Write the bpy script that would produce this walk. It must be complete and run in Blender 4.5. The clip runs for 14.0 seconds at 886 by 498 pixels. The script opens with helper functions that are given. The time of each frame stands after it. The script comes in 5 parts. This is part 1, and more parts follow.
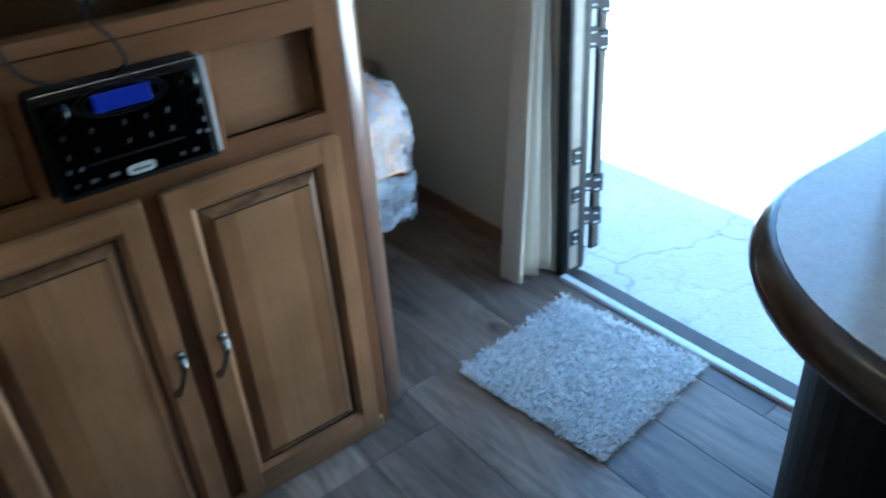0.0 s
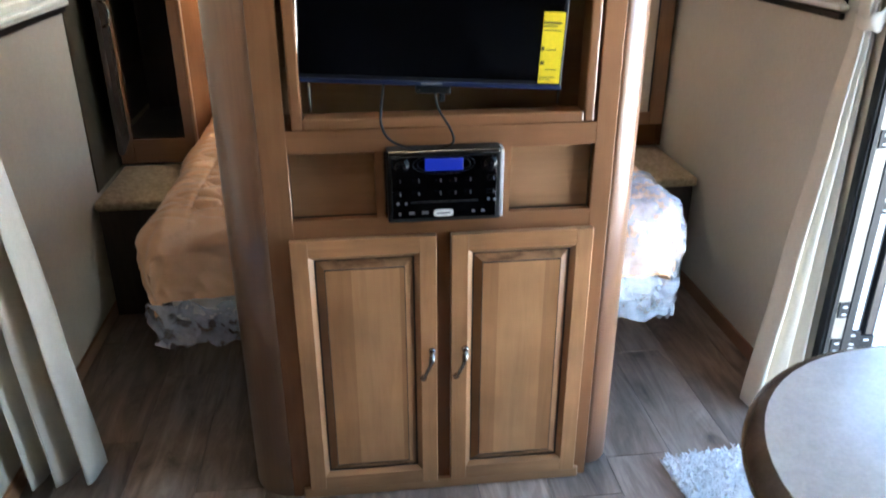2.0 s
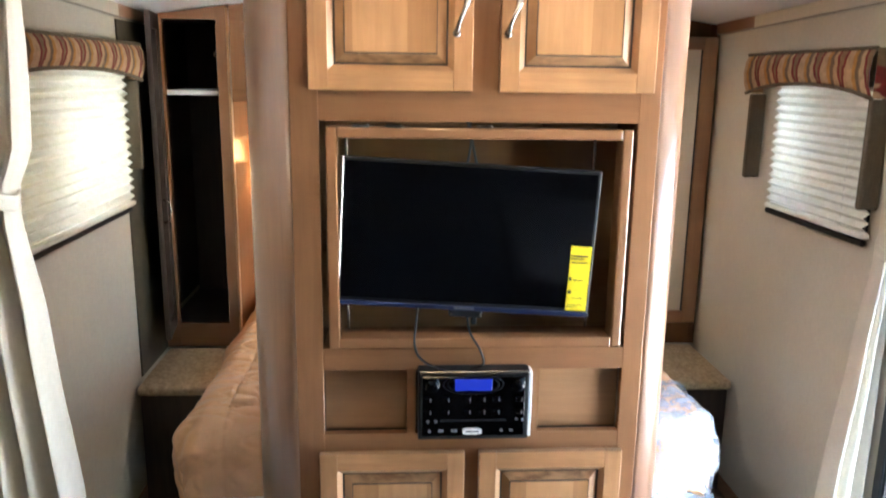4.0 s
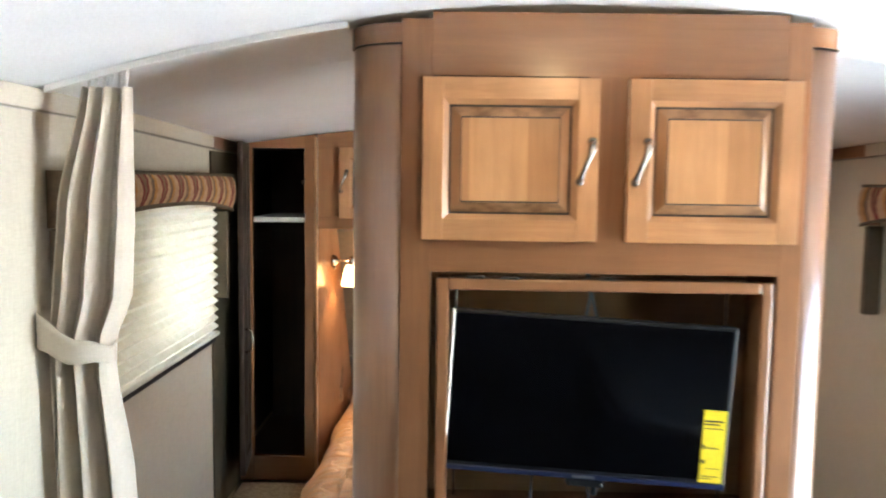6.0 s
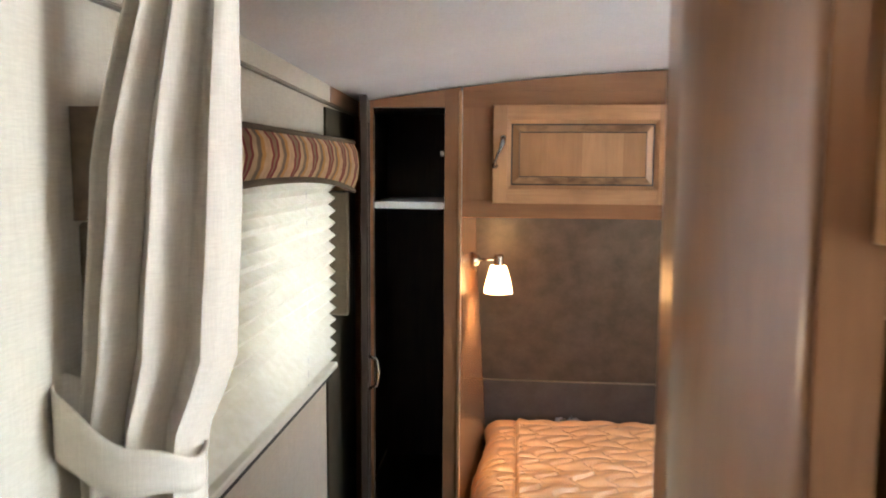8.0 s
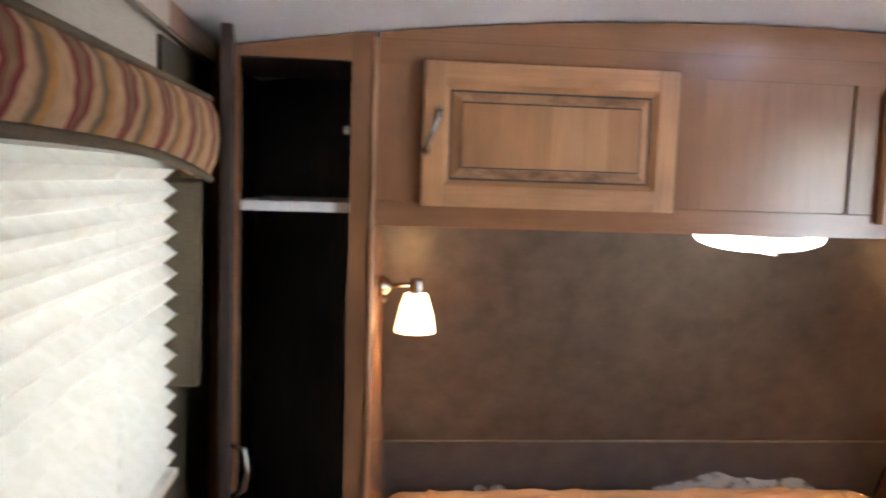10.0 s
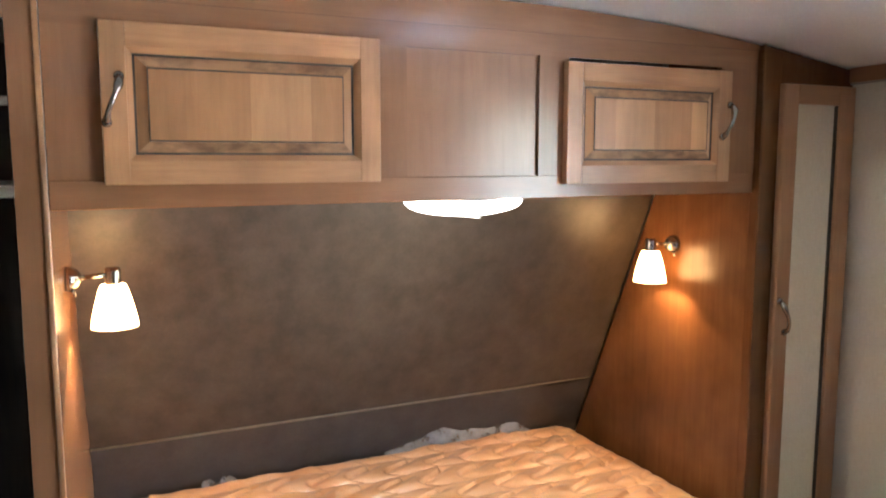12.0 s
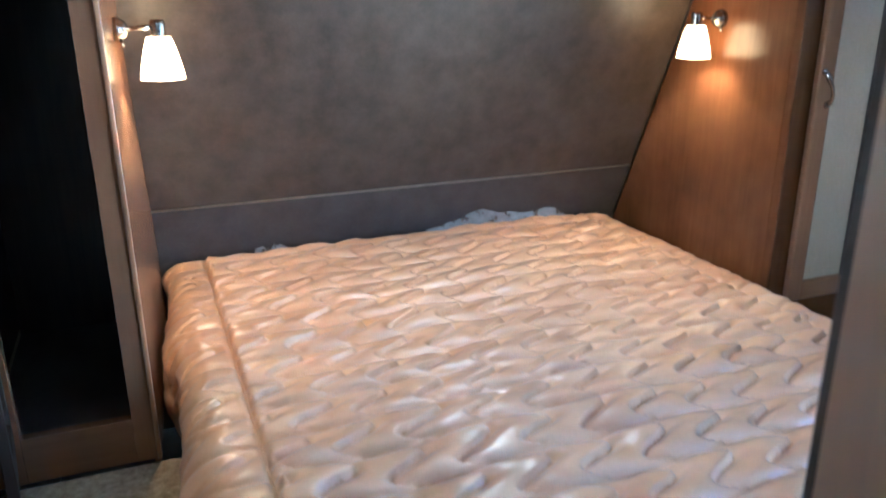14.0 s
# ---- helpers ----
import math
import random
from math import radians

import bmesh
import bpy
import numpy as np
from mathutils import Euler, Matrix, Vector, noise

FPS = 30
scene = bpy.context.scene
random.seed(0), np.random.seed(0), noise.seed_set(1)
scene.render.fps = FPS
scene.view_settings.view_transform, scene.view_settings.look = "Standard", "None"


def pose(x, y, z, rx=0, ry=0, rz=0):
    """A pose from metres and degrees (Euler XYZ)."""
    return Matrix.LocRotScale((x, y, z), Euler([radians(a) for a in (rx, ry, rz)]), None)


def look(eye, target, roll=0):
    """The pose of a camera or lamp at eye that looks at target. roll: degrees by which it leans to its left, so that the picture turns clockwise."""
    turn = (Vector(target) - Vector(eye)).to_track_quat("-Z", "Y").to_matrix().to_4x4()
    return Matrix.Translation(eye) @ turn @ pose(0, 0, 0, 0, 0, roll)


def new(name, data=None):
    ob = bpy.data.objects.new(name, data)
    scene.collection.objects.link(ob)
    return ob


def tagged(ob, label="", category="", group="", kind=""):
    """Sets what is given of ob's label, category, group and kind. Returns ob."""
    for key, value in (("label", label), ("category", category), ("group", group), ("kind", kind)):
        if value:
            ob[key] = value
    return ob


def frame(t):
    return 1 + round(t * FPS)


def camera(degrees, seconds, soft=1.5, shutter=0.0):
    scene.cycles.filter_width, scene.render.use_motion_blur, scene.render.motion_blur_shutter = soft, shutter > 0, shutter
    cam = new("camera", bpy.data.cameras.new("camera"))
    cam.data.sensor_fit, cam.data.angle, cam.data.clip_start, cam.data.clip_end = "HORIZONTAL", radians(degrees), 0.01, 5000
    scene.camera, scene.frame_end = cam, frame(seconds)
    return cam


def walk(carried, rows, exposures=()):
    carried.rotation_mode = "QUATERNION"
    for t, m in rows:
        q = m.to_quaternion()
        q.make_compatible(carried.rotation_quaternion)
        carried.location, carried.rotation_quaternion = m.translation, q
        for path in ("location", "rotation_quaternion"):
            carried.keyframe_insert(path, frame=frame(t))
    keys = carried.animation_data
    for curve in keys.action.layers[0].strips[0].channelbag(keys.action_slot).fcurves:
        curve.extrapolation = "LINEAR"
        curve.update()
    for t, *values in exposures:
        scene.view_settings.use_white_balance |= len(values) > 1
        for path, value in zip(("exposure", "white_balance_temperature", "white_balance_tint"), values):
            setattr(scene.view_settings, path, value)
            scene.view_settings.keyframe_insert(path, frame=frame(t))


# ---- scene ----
cam = camera(60.0, 14.0, 1.9, 0.5)
PATH = [
    (0, (0.265, 0.635, 1.29), (1.258, 2.025, 0.249), -4.3),
    (0.5, (0.264, 0.501, 1.326), (0.956, 2.064, 0.288), -2.2),
    (1, (0.297, 0.364, 1.375), (0.75, 2.058, 0.413), -1.1),
    (1.5, (0.333, 0.268, 1.404), (0.598, 2.026, 0.487), 0.1),
    (2, (0.346, 0.21, 1.444), (0.558, 2.019, 0.617), -0.1),
    (2.5, (0.355, 0.19, 1.48), (0.527, 2.038, 0.735), 0.4),
    (3, (0.37, 0.187, 1.518), (0.532, 2.072, 0.869), 0.6),
    (3.5, (0.372, 0.188, 1.563), (0.517, 2.109, 1.024), 0.8),
    (3.7, (0.368, 0.186, 1.576), (0.503, 2.118, 1.077), 0.8),
    (5.8, (0.265, 0.258, 1.681), (0.275, 2.25, 1.507), 0.8),
    (6, (0.239, 0.325, 1.68), (0.217, 2.317, 1.505), 0.8),
    (6.5, (0.129, 0.544, 1.659), (0.002, 2.53, 1.466), 1.2),
    (7, (0.06, 0.738, 1.64), (-0.133, 2.716, 1.414), 0.9),
    (7.2, (0.031, 0.803, 1.647), (-0.202, 2.777, 1.421), 0.8),
    (9.3, (-0.316, 1.675, 1.594), (-0.381, 3.67, 1.432), 0.3),
    (9.5, (-0.288, 1.733, 1.593), (-0.339, 3.728, 1.437), 0.8),
    (10, (-0.29, 1.834, 1.583), (-0.105, 3.817, 1.403), 1.9),
    (10.5, (-0.329, 1.883, 1.595), (0.153, 3.815, 1.404), 1.3),
    (11, (-0.311, 1.893, 1.596), (0.343, 3.774, 1.416), 0.9),
    (11.5, (-0.271, 1.887, 1.591), (0.503, 3.721, 1.404), 0.4),
    (12, (-0.242, 1.879, 1.577), (0.611, 3.673, 1.343), 0.0),
    (12.5, (-0.241, 1.883, 1.543), (0.597, 3.667, 1.206), 0.5),
    (13, (-0.256, 1.888, 1.497), (0.545, 3.66, 1.034), 1.2),
    (13.5, (-0.253, 1.849, 1.455), (0.464, 3.629, 0.89), 1.4),
    (14, (-0.246, 1.783, 1.409), (0.45, 3.546, 0.771), -0.3),
]
EXPOSURES = [(0.0, 3.2, 4950, -8), (1.0, 3.15, 5000, -6), (1.5, 3.8, 5500, 0), (2.0, 4.4, 5900, 4), (3.0, 4.95, 6000, 2), (3.7, 4.95, 6000, 3), (5.8, 4.8, 6100, 3),
             (6.2, 4.65, 5950, 3), (6.6, 4.58, 5950, 3), (7.2, 4.72, 6100, 3), (9.3, 4.5, 5600, 8), (10.0, 4.5, 5700, 8), (10.5, 4.65, 6400, 10), (11.0, 4.85, 6200, 8),
             (11.5, 4.9, 5950, 6), (12.5, 4.78, 5100, -1), (13.0, 4.7, 4600, -1), (13.5, 4.9, 4150, -3), (14.0, 4.9, 4050, -6)]
walk(cam, [(t, look(eye, target, roll)) for t, eye, target, roll in PATH], EXPOSURES)

# ---- light ----
SUN_EL, SUN_AZ = 58.0, 262.0      # high sun beyond the wall that faces the door
world = bpy.data.worlds.new("sky")
scene.world = world
world.use_nodes = True
wn = world.node_tree.nodes
sky = wn.new("ShaderNodeTexSky")
sky.sky_type, sky.sun_disc = "NISHITA", False
sky.sun_elevation, sky.sun_rotation = radians(SUN_EL), radians(SUN_AZ)
wn["Background"].inputs["Strength"].default_value = 0.15
world.node_tree.links.new(sky.outputs[0], wn["Background"].inputs["Color"])
sun_dir = Vector((math.sin(radians(SUN_AZ)) * math.cos(radians(SUN_EL)), math.cos(radians(SUN_AZ)) * math.cos(radians(SUN_EL)), math.sin(radians(SUN_EL))))
sun_data = bpy.data.lights.new("sun", "SUN")
sun_data.energy, sun_data.angle, sun_data.color = 5.0, radians(0.5), (1, 0.95, 0.88)
sun = new("sun", sun_data)
sun.matrix_world = look(sun_dir * 20, (0, 0, 0))


def bulb(name, place, watts, radius, colour=(1, 0.7, 0.42)):
    d = bpy.data.lights.new(name, "POINT")
    d.energy, d.shadow_soft_size, d.color = watts, radius, colour
    ob = new(name, d)
    ob.location = place
    return ob




# ---- materials ----
def material(name, rough=0.6, metal=0.0, colour=(0.5, 0.5, 0.5)):
    m = bpy.data.materials.new(name)
    m.use_nodes = True
    b = m.node_tree.nodes["Principled BSDF"]
    b.inputs["Roughness"].default_value = rough
    b.inputs["Metallic"].default_value = metal
    b.inputs["Base Color"].default_value = (*colour, 1)
    m.diffuse_color = (*colour, 1)
    return m, m.node_tree.nodes, m.node_tree.links, b


def coords(n, l, scale, loc_random=True):
    tc, mp = n.new("ShaderNodeTexCoord"), n.new("ShaderNodeMapping")
    mp.inputs["Scale"].default_value = scale
    l.new(tc.outputs["Object"], mp.inputs["Vector"])
    if loc_random:
        oi, mul = n.new("ShaderNodeObjectInfo"), n.new("ShaderNodeMath")
        mul.operation = "MULTIPLY"
        mul.inputs[1].default_value = 37.0
        l.new(oi.outputs["Random"], mul.inputs[0])
        l.new(mul.outputs[0], mp.inputs["Location"])
    return mp.outputs[0]


def noise_tex(n, l, vec, scale, detail=4.0, rough=0.6, distort=0.0):
    t = n.new("ShaderNodeTexNoise")
    t.inputs["Scale"].default_value, t.inputs["Detail"].default_value = scale, detail
    t.inputs["Roughness"].default_value, t.inputs["Distortion"].default_value = rough, distort
    l.new(vec, t.inputs["Vector"])
    return t.outputs["Fac"]


def ramp(n, l, fac, stops):
    r = n.new("ShaderNodeValToRGB")
    e = r.color_ramp.elements
    e[0].position, e[0].color = stops[0][0], (*stops[0][1], 1)
    e[1].position, e[1].color = stops[-1][0], (*stops[-1][1], 1)
    for p, c in stops[1:-1]:
        k = e.new(p)
        k.color = (*c, 1)
    l.new(fac, r.inputs["Fac"])
    return r.outputs["Color"]


def mix(n, l, a, b, fac, kind="MULTIPLY"):
    m = n.new("ShaderNodeMix")
    m.data_type, m.blend_type = "RGBA", kind
    m.inputs[0].default_value = fac if isinstance(fac, float) else 0.5
    if not isinstance(fac, float):
        l.new(fac, m.inputs[0])
    l.new(a, m.inputs[6])
    l.new(b, m.inputs[7])
    return m.outputs[2]


def bump(n, l, b, height, strength, distance=0.002):
    k = n.new("ShaderNodeBump")
    k.inputs["Strength"].default_value, k.inputs["Distance"].default_value = strength, distance
    l.new(height, k.inputs["Height"])
    l.new(k.outputs[0], b.inputs["Normal"])


def wood(name, dark, mid, light, axis, rough=0.38, stave=0.0, spread=0.12):
    """Stained maple: long grain along the axis, soft blotches, a tone of its own for each stave."""
    m, n, l, b = material(name, rough, 0, mid)
    s = [1.0, 1.0, 1.0]
    s["xyz".index(axis)] = 0.07
    v = coords(n, l, s)
    grain = noise_tex(n, l, v, 55, 6, 0.65, 0.6)
    blotch = noise_tex(n, l, coords(n, l, (1, 1, 1)), 5, 3, 0.5)
    col = ramp(n, l, grain, [(0.3, dark), (0.5, mid), (0.72, light)])
    tone = ramp(n, l, blotch, [(0.3, (1 - spread * 1.3,) * 3), (0.7, (1 + spread * 0.6,) * 3)])
    col = mix(n, l, col, tone, 1.0)
    if stave:
        tc, sp = n.new("ShaderNodeTexCoord"), n.new("ShaderNodeSeparateXYZ")
        l.new(tc.outputs["Object"], sp.inputs[0])
        oi = n.new("ShaderNodeObjectInfo")
        a, fl, wn_, ad = n.new("ShaderNodeMath"), n.new("ShaderNodeMath"), n.new("ShaderNodeTexWhiteNoise"), n.new("ShaderNodeMath")
        a.operation, a.inputs[1].default_value = "DIVIDE", stave
        ad.operation, fl.operation = "ADD", "FLOOR"
        l.new(sp.outputs["X"], a.inputs[0])
        l.new(a.outputs[0], ad.inputs[0])
        l.new(oi.outputs["Random"], ad.inputs[1])
        l.new(ad.outputs[0], fl.inputs[0])
        wn_.noise_dimensions = "1D"
        l.new(fl.outputs[0], wn_.inputs["W"])
        col = mix(n, l, col, ramp(n, l, wn_.outputs["Value"], [(0.0, (0.72, 0.62, 0.52)), (0.5, (0.97, 0.93, 0.88)), (1.0, (1.2, 1.17, 1.12))]), 1.0)
    oi2 = n.new("ShaderNodeObjectInfo")
    col = mix(n, l, col, ramp(n, l, oi2.outputs["Random"], [(0, (0.95, 0.945, 0.94)), (1, (1.04, 1.035, 1.03))]), 1.0)
    l.new(col, b.inputs["Base Color"])
    bump(n, l, b, grain, 0.12, 0.001)
    return m


D, M, L = (0.325, 0.166, 0.075), (0.365, 0.19, 0.087), (0.40, 0.212, 0.099)
maple_v = wood("maple upright grain", D, M, L, "z")
maple_h = wood("maple level grain", D, M, L, "x")
door_v = wood("pale maple stile", (0.385, 0.185, 0.079), (0.45, 0.225, 0.098), (0.5, 0.258, 0.117), "z", 0.3, 0, 0.26)
door_h = wood("pale maple rail", (0.37, 0.177, 0.075), (0.44, 0.22, 0.096), (0.495, 0.256, 0.115), "x", 0.3, 0, 0.28)
maple_panel = wood("maple panel of glued staves", (0.46, 0.245, 0.112), (0.52, 0.285, 0.135), (0.57, 0.32, 0.155), "z", 0.28, 0.112, 0.2)
laminate_v = wood("wood laminate upright", (0.236, 0.11, 0.05), (0.258, 0.122, 0.056), (0.28, 0.134, 0.062), "z", 0.22, 0, 0.12)
laminate_h = wood("wood laminate level", (0.236, 0.11, 0.05), (0.258, 0.122, 0.056), (0.28, 0.134, 0.062), "x", 0.22, 0, 0.12)
laminate_y = wood("wood laminate along the side", (0.236, 0.11, 0.05), (0.258, 0.122, 0.056), (0.28, 0.134, 0.062), "y", 0.28, 0, 0.12)
laminate_round = wood("glossy wood laminate on the corners", (0.225, 0.105, 0.048), (0.265, 0.126, 0.058), (0.305, 0.148, 0.07), "z", 0.3, 0, 0.1)
corner_bsdf = laminate_round.node_tree.nodes["Principled BSDF"]
corner_bsdf.inputs["Coat Weight"].default_value, corner_bsdf.inputs["Coat Roughness"].default_value = 0.9, 0.3
corner_bsdf.inputs["Coat IOR"].default_value = 1.8
# two tones of side panel wood: paler at left, darker at right
panel_pale = wood("paler wood side panel", (0.236, 0.11, 0.05), (0.258, 0.122, 0.056), (0.28, 0.134, 0.062), "z", 0.26, 0, 0.14)
panel_dark = wood("darker wood side panel", (0.135, 0.053, 0.017), (0.155, 0.062, 0.02), (0.172, 0.071, 0.024), "z", 0.25, 0, 0.3)
# dark so that the unseen rear walls bounce little light
rear_dark = wood("dark brown for the unseen rear walls", (0.075, 0.036, 0.018), (0.1, 0.05, 0.026), (0.125, 0.064, 0.034), "z", 0.45)
# shade inside, under and behind the furniture is put into this wood's colour
wood_shaded = wood("wood darkened for shade", (0.03, 0.017, 0.012), (0.045, 0.026, 0.018), (0.06, 0.035, 0.024), "z", 0.45)


def mottled(name, a, c, scale, rough, bumpy=0.2, fine=220, dist=0.001):
    m, n, l, b = material(name, rough, 0, a)
    v = coords(n, l, (1, 1, 1), False)
    big, small = noise_tex(n, l, v, scale, 5, 0.6), noise_tex(n, l, v, fine, 3, 0.6)
    col = ramp(n, l, big, [(0.32, a), (0.68, c)])
    col = mix(n, l, col, ramp(n, l, small, [(0.3, (0.9, 0.9, 0.9)), (0.7, (1.06, 1.06, 1.06))]), 1.0)
    l.new(col, b.inputs["Base Color"])
    bump(n, l, b, small, bumpy, dist)
    return m


def woven(name, a, c, scale=420, rough=0.85, bumpy=0.3):
    """Woven or linen-printed surface: crossed fine threads over soft patches."""
    m, n, l, b = material(name, rough, 0, a)
    v1, v2 = coords(n, l, (0.12, 0.12, 1), False), coords(n, l, (1, 1, 0.06), False)
    t1, t2 = noise_tex(n, l, v1, scale, 2), noise_tex(n, l, v2, scale, 2)
    ad = n.new("ShaderNodeMath")
    ad.operation = "ADD"
    l.new(t1, ad.inputs[0])
    l.new(t2, ad.inputs[1])
    hf = n.new("ShaderNodeMath")
    hf.operation, hf.inputs[1].default_value = "MULTIPLY", 0.5
    l.new(ad.outputs[0], hf.inputs[0])
    col = ramp(n, l, hf.outputs[0], [(0.35, a), (0.65, c)])
    patch = noise_tex(n, l, coords(n, l, (1, 1, 1), False), 2.2, 3)
    col = mix(n, l, col, ramp(n, l, patch, [(0.3, (0.94, 0.94, 0.93)), (0.7, (1.04, 1.03, 1.03))]), 1.0)
    l.new(col, b.inputs["Base Color"])
    bump(n, l, b, hf.outputs[0], bumpy, 0.0008)
    return m


wallpaper = woven("beige linen wallpaper", (0.51, 0.455, 0.355), (0.60, 0.545, 0.435))
ceiling_mat = mottled("white ceiling vinyl", (0.72, 0.72, 0.71), (0.78, 0.78, 0.77), 3, 0.75, 0.15)
curtain_mat = woven("cream curtain cloth", (0.58, 0.51, 0.41), (0.67, 0.60, 0.49), 600, 0.9, 0.2)
headboard_mat = mottled("dark brown mottled vinyl", (0.055, 0.041, 0.03), (0.098, 0.074, 0.055), 14, 0.42, 0.4, 150)
headboard_low = mottled("slate brown vinyl", (0.07, 0.06, 0.055), (0.1, 0.088, 0.08), 12, 0.55, 0.3, 160)
black_gloss, _n, _l, gloss_b = material("glossy black", 0.1, 0, (0.002, 0.002, 0.0025))
gloss_b.inputs["Specular IOR Level"].default_value = 0.2
beige_paint = mottled("beige painted metal", (0.2, 0.17, 0.13), (0.26, 0.225, 0.175), 40, 0.4)
black_matt = mottled("black plastic", (0.006, 0.006, 0.0065), (0.012, 0.012, 0.013), 30, 0.5)
black_matt.node_tree.nodes["Principled BSDF"].inputs["Specular IOR Level"].default_value = 0.25
glaze = mottled("dark glaze in the groove", (0.03, 0.02, 0.014), (0.085, 0.055, 0.037), 25, 0.5)
def streaked():
    """Maple with dark glaze brushed along it in broken streaks."""
    m, n, l, bs = material("glaze brushed on maple", 0.36, 0, (0.3, 0.17, 0.08))
    st = noise_tex(n, l, coords(n, l, (0.5, 1, 1.0)), 34, 3, 0.6, 0.3)
    gr = noise_tex(n, l, coords(n, l, (0.07, 1, 1)), 55, 5, 0.6)
    col = ramp(n, l, gr, [(0.3, (0.33, 0.175, 0.08)), (0.7, (0.43, 0.235, 0.112))])
    l.new(mix(n, l, col, ramp(n, l, st, [(0.36, (0.42, 0.38, 0.35)), (0.6, (0.95, 0.93, 0.91))]), 1.0), bs.inputs["Base Color"])
    return m


glaze_streak = streaked()
nickel = mottled("brushed nickel", (0.27, 0.245, 0.215), (0.40, 0.37, 0.33), 60, 0.27)
nickel.node_tree.nodes["Principled BSDF"].inputs["Metallic"].default_value = 1.0
alum = mottled("white aluminium", (0.62, 0.63, 0.64), (0.72, 0.73, 0.74), 40, 0.35)
white_plastic = mottled("white plastic", (0.72, 0.71, 0.68), (0.8, 0.79, 0.76), 30, 0.4)
trim_dark = mottled("dark brown trim", (0.035, 0.025, 0.018), (0.06, 0.042, 0.03), 20, 0.5)
wall_strip = mottled("olive-brown flat strip", (0.055, 0.043, 0.024), (0.085, 0.066, 0.036), 18, 0.6, 0.2)
leg_cloth = woven("brown valance cloth", (0.095, 0.07, 0.04), (0.14, 0.105, 0.062), 500)
carpet = mottled("speckled beige carpet", (0.30, 0.215, 0.12), (0.56, 0.43, 0.27), 75, 0.95, 0.9, 260, 0.006)
shag = mottled("pale grey shag pile", (0.76, 0.74, 0.71), (0.9, 0.89, 0.87), 40, 0.95, 0.3)
yellow = mottled("yellow paper", (0.8, 0.6, 0.0), (0.87, 0.68, 0.0), 30, 0.6)
ink, *_ = material("dark print", 0.7, 0, (0.06, 0.05, 0.01))
grey_print, *_ = material("silver print", 0.4, 0.2, (0.16, 0.165, 0.175))
counter_mat = mottled("glossy pale grey laminate", (0.72, 0.72, 0.71), (0.8, 0.8, 0.79), 60, 0.16, 0.03)
counter_edge = mottled("brown rounded counter edge", (0.05, 0.034, 0.025), (0.085, 0.058, 0.042), 20, 0.2, 0.05)
blue_bar, *_ = material("blue bezel", 0.3, 0.2, (0.012, 0.02, 0.06))
mirror_mat, *_ = material("mirror", 0.02, 1.0, (0.86, 0.87, 0.86))
# extra brightness put into the colour, to bounce more daylight in at the door
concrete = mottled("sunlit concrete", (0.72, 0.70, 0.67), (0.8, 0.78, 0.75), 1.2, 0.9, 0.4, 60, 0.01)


def asphalt_material():
    m, n, l, b = material("cracked asphalt", 0.9, 0, (0.12, 0.12, 0.12))
    v = coords(n, l, (1, 1, 1), False)
    grit, patch = noise_tex(n, l, v, 70, 5, 0.7), noise_tex(n, l, v, 1.5, 4)
    vo = n.new("ShaderNodeTexVoronoi")
    vo.feature, vo.inputs["Scale"].default_value = "DISTANCE_TO_EDGE", 1.1
    warp = n.new("ShaderNodeVectorMath")
    warp.operation = "ADD"
    nz = n.new("ShaderNodeTexNoise")
    nz.inputs["Scale"].default_value = 4.0
    l.new(v, nz.inputs["Vector"])
    less = n.new("ShaderNodeVectorMath")
    less.operation, less.inputs["Scale"].default_value = "SCALE", 0.22
    nz.inputs["Scale"].default_value, nz.inputs["Detail"].default_value = 7.0, 6.0
    l.new(nz.outputs["Color"], less.inputs[0])
    l.new(v, warp.inputs[0])
    l.new(less.outputs[0], warp.inputs[1])
    l.new(warp.outputs[0], vo.inputs["Vector"])
    col = ramp(n, l, grit, [(0.3, (0.26, 0.26, 0.255)), (0.7, (0.42, 0.415, 0.405))])
    col = mix(n, l, col, ramp(n, l, patch, [(0.3, (0.85, 0.85, 0.85)), (0.7, (1.1, 1.1, 1.1))]), 1.0)
    col = mix(n, l, col, ramp(n, l, vo.outputs["Distance"], [(0.0, (0.5, 0.5, 0.5)), (0.01, (1, 1, 1))]), 1.0)
    fine = n.new("ShaderNodeTexVoronoi")
    fine.feature, fine.inputs["Scale"].default_value = "DISTANCE_TO_EDGE", 3.4
    l.new(warp.outputs[0], fine.inputs["Vector"])
    col = mix(n, l, col, ramp(n, l, fine.outputs["Distance"], [(0.0, (0.74, 0.74, 0.75)), (0.016, (1, 1, 1))]), 1.0)
    l.new(col, b.inputs["Base Color"])
    bump(n, l, b, grit, 0.5, 0.006)
    return m


asphalt = asphalt_material()


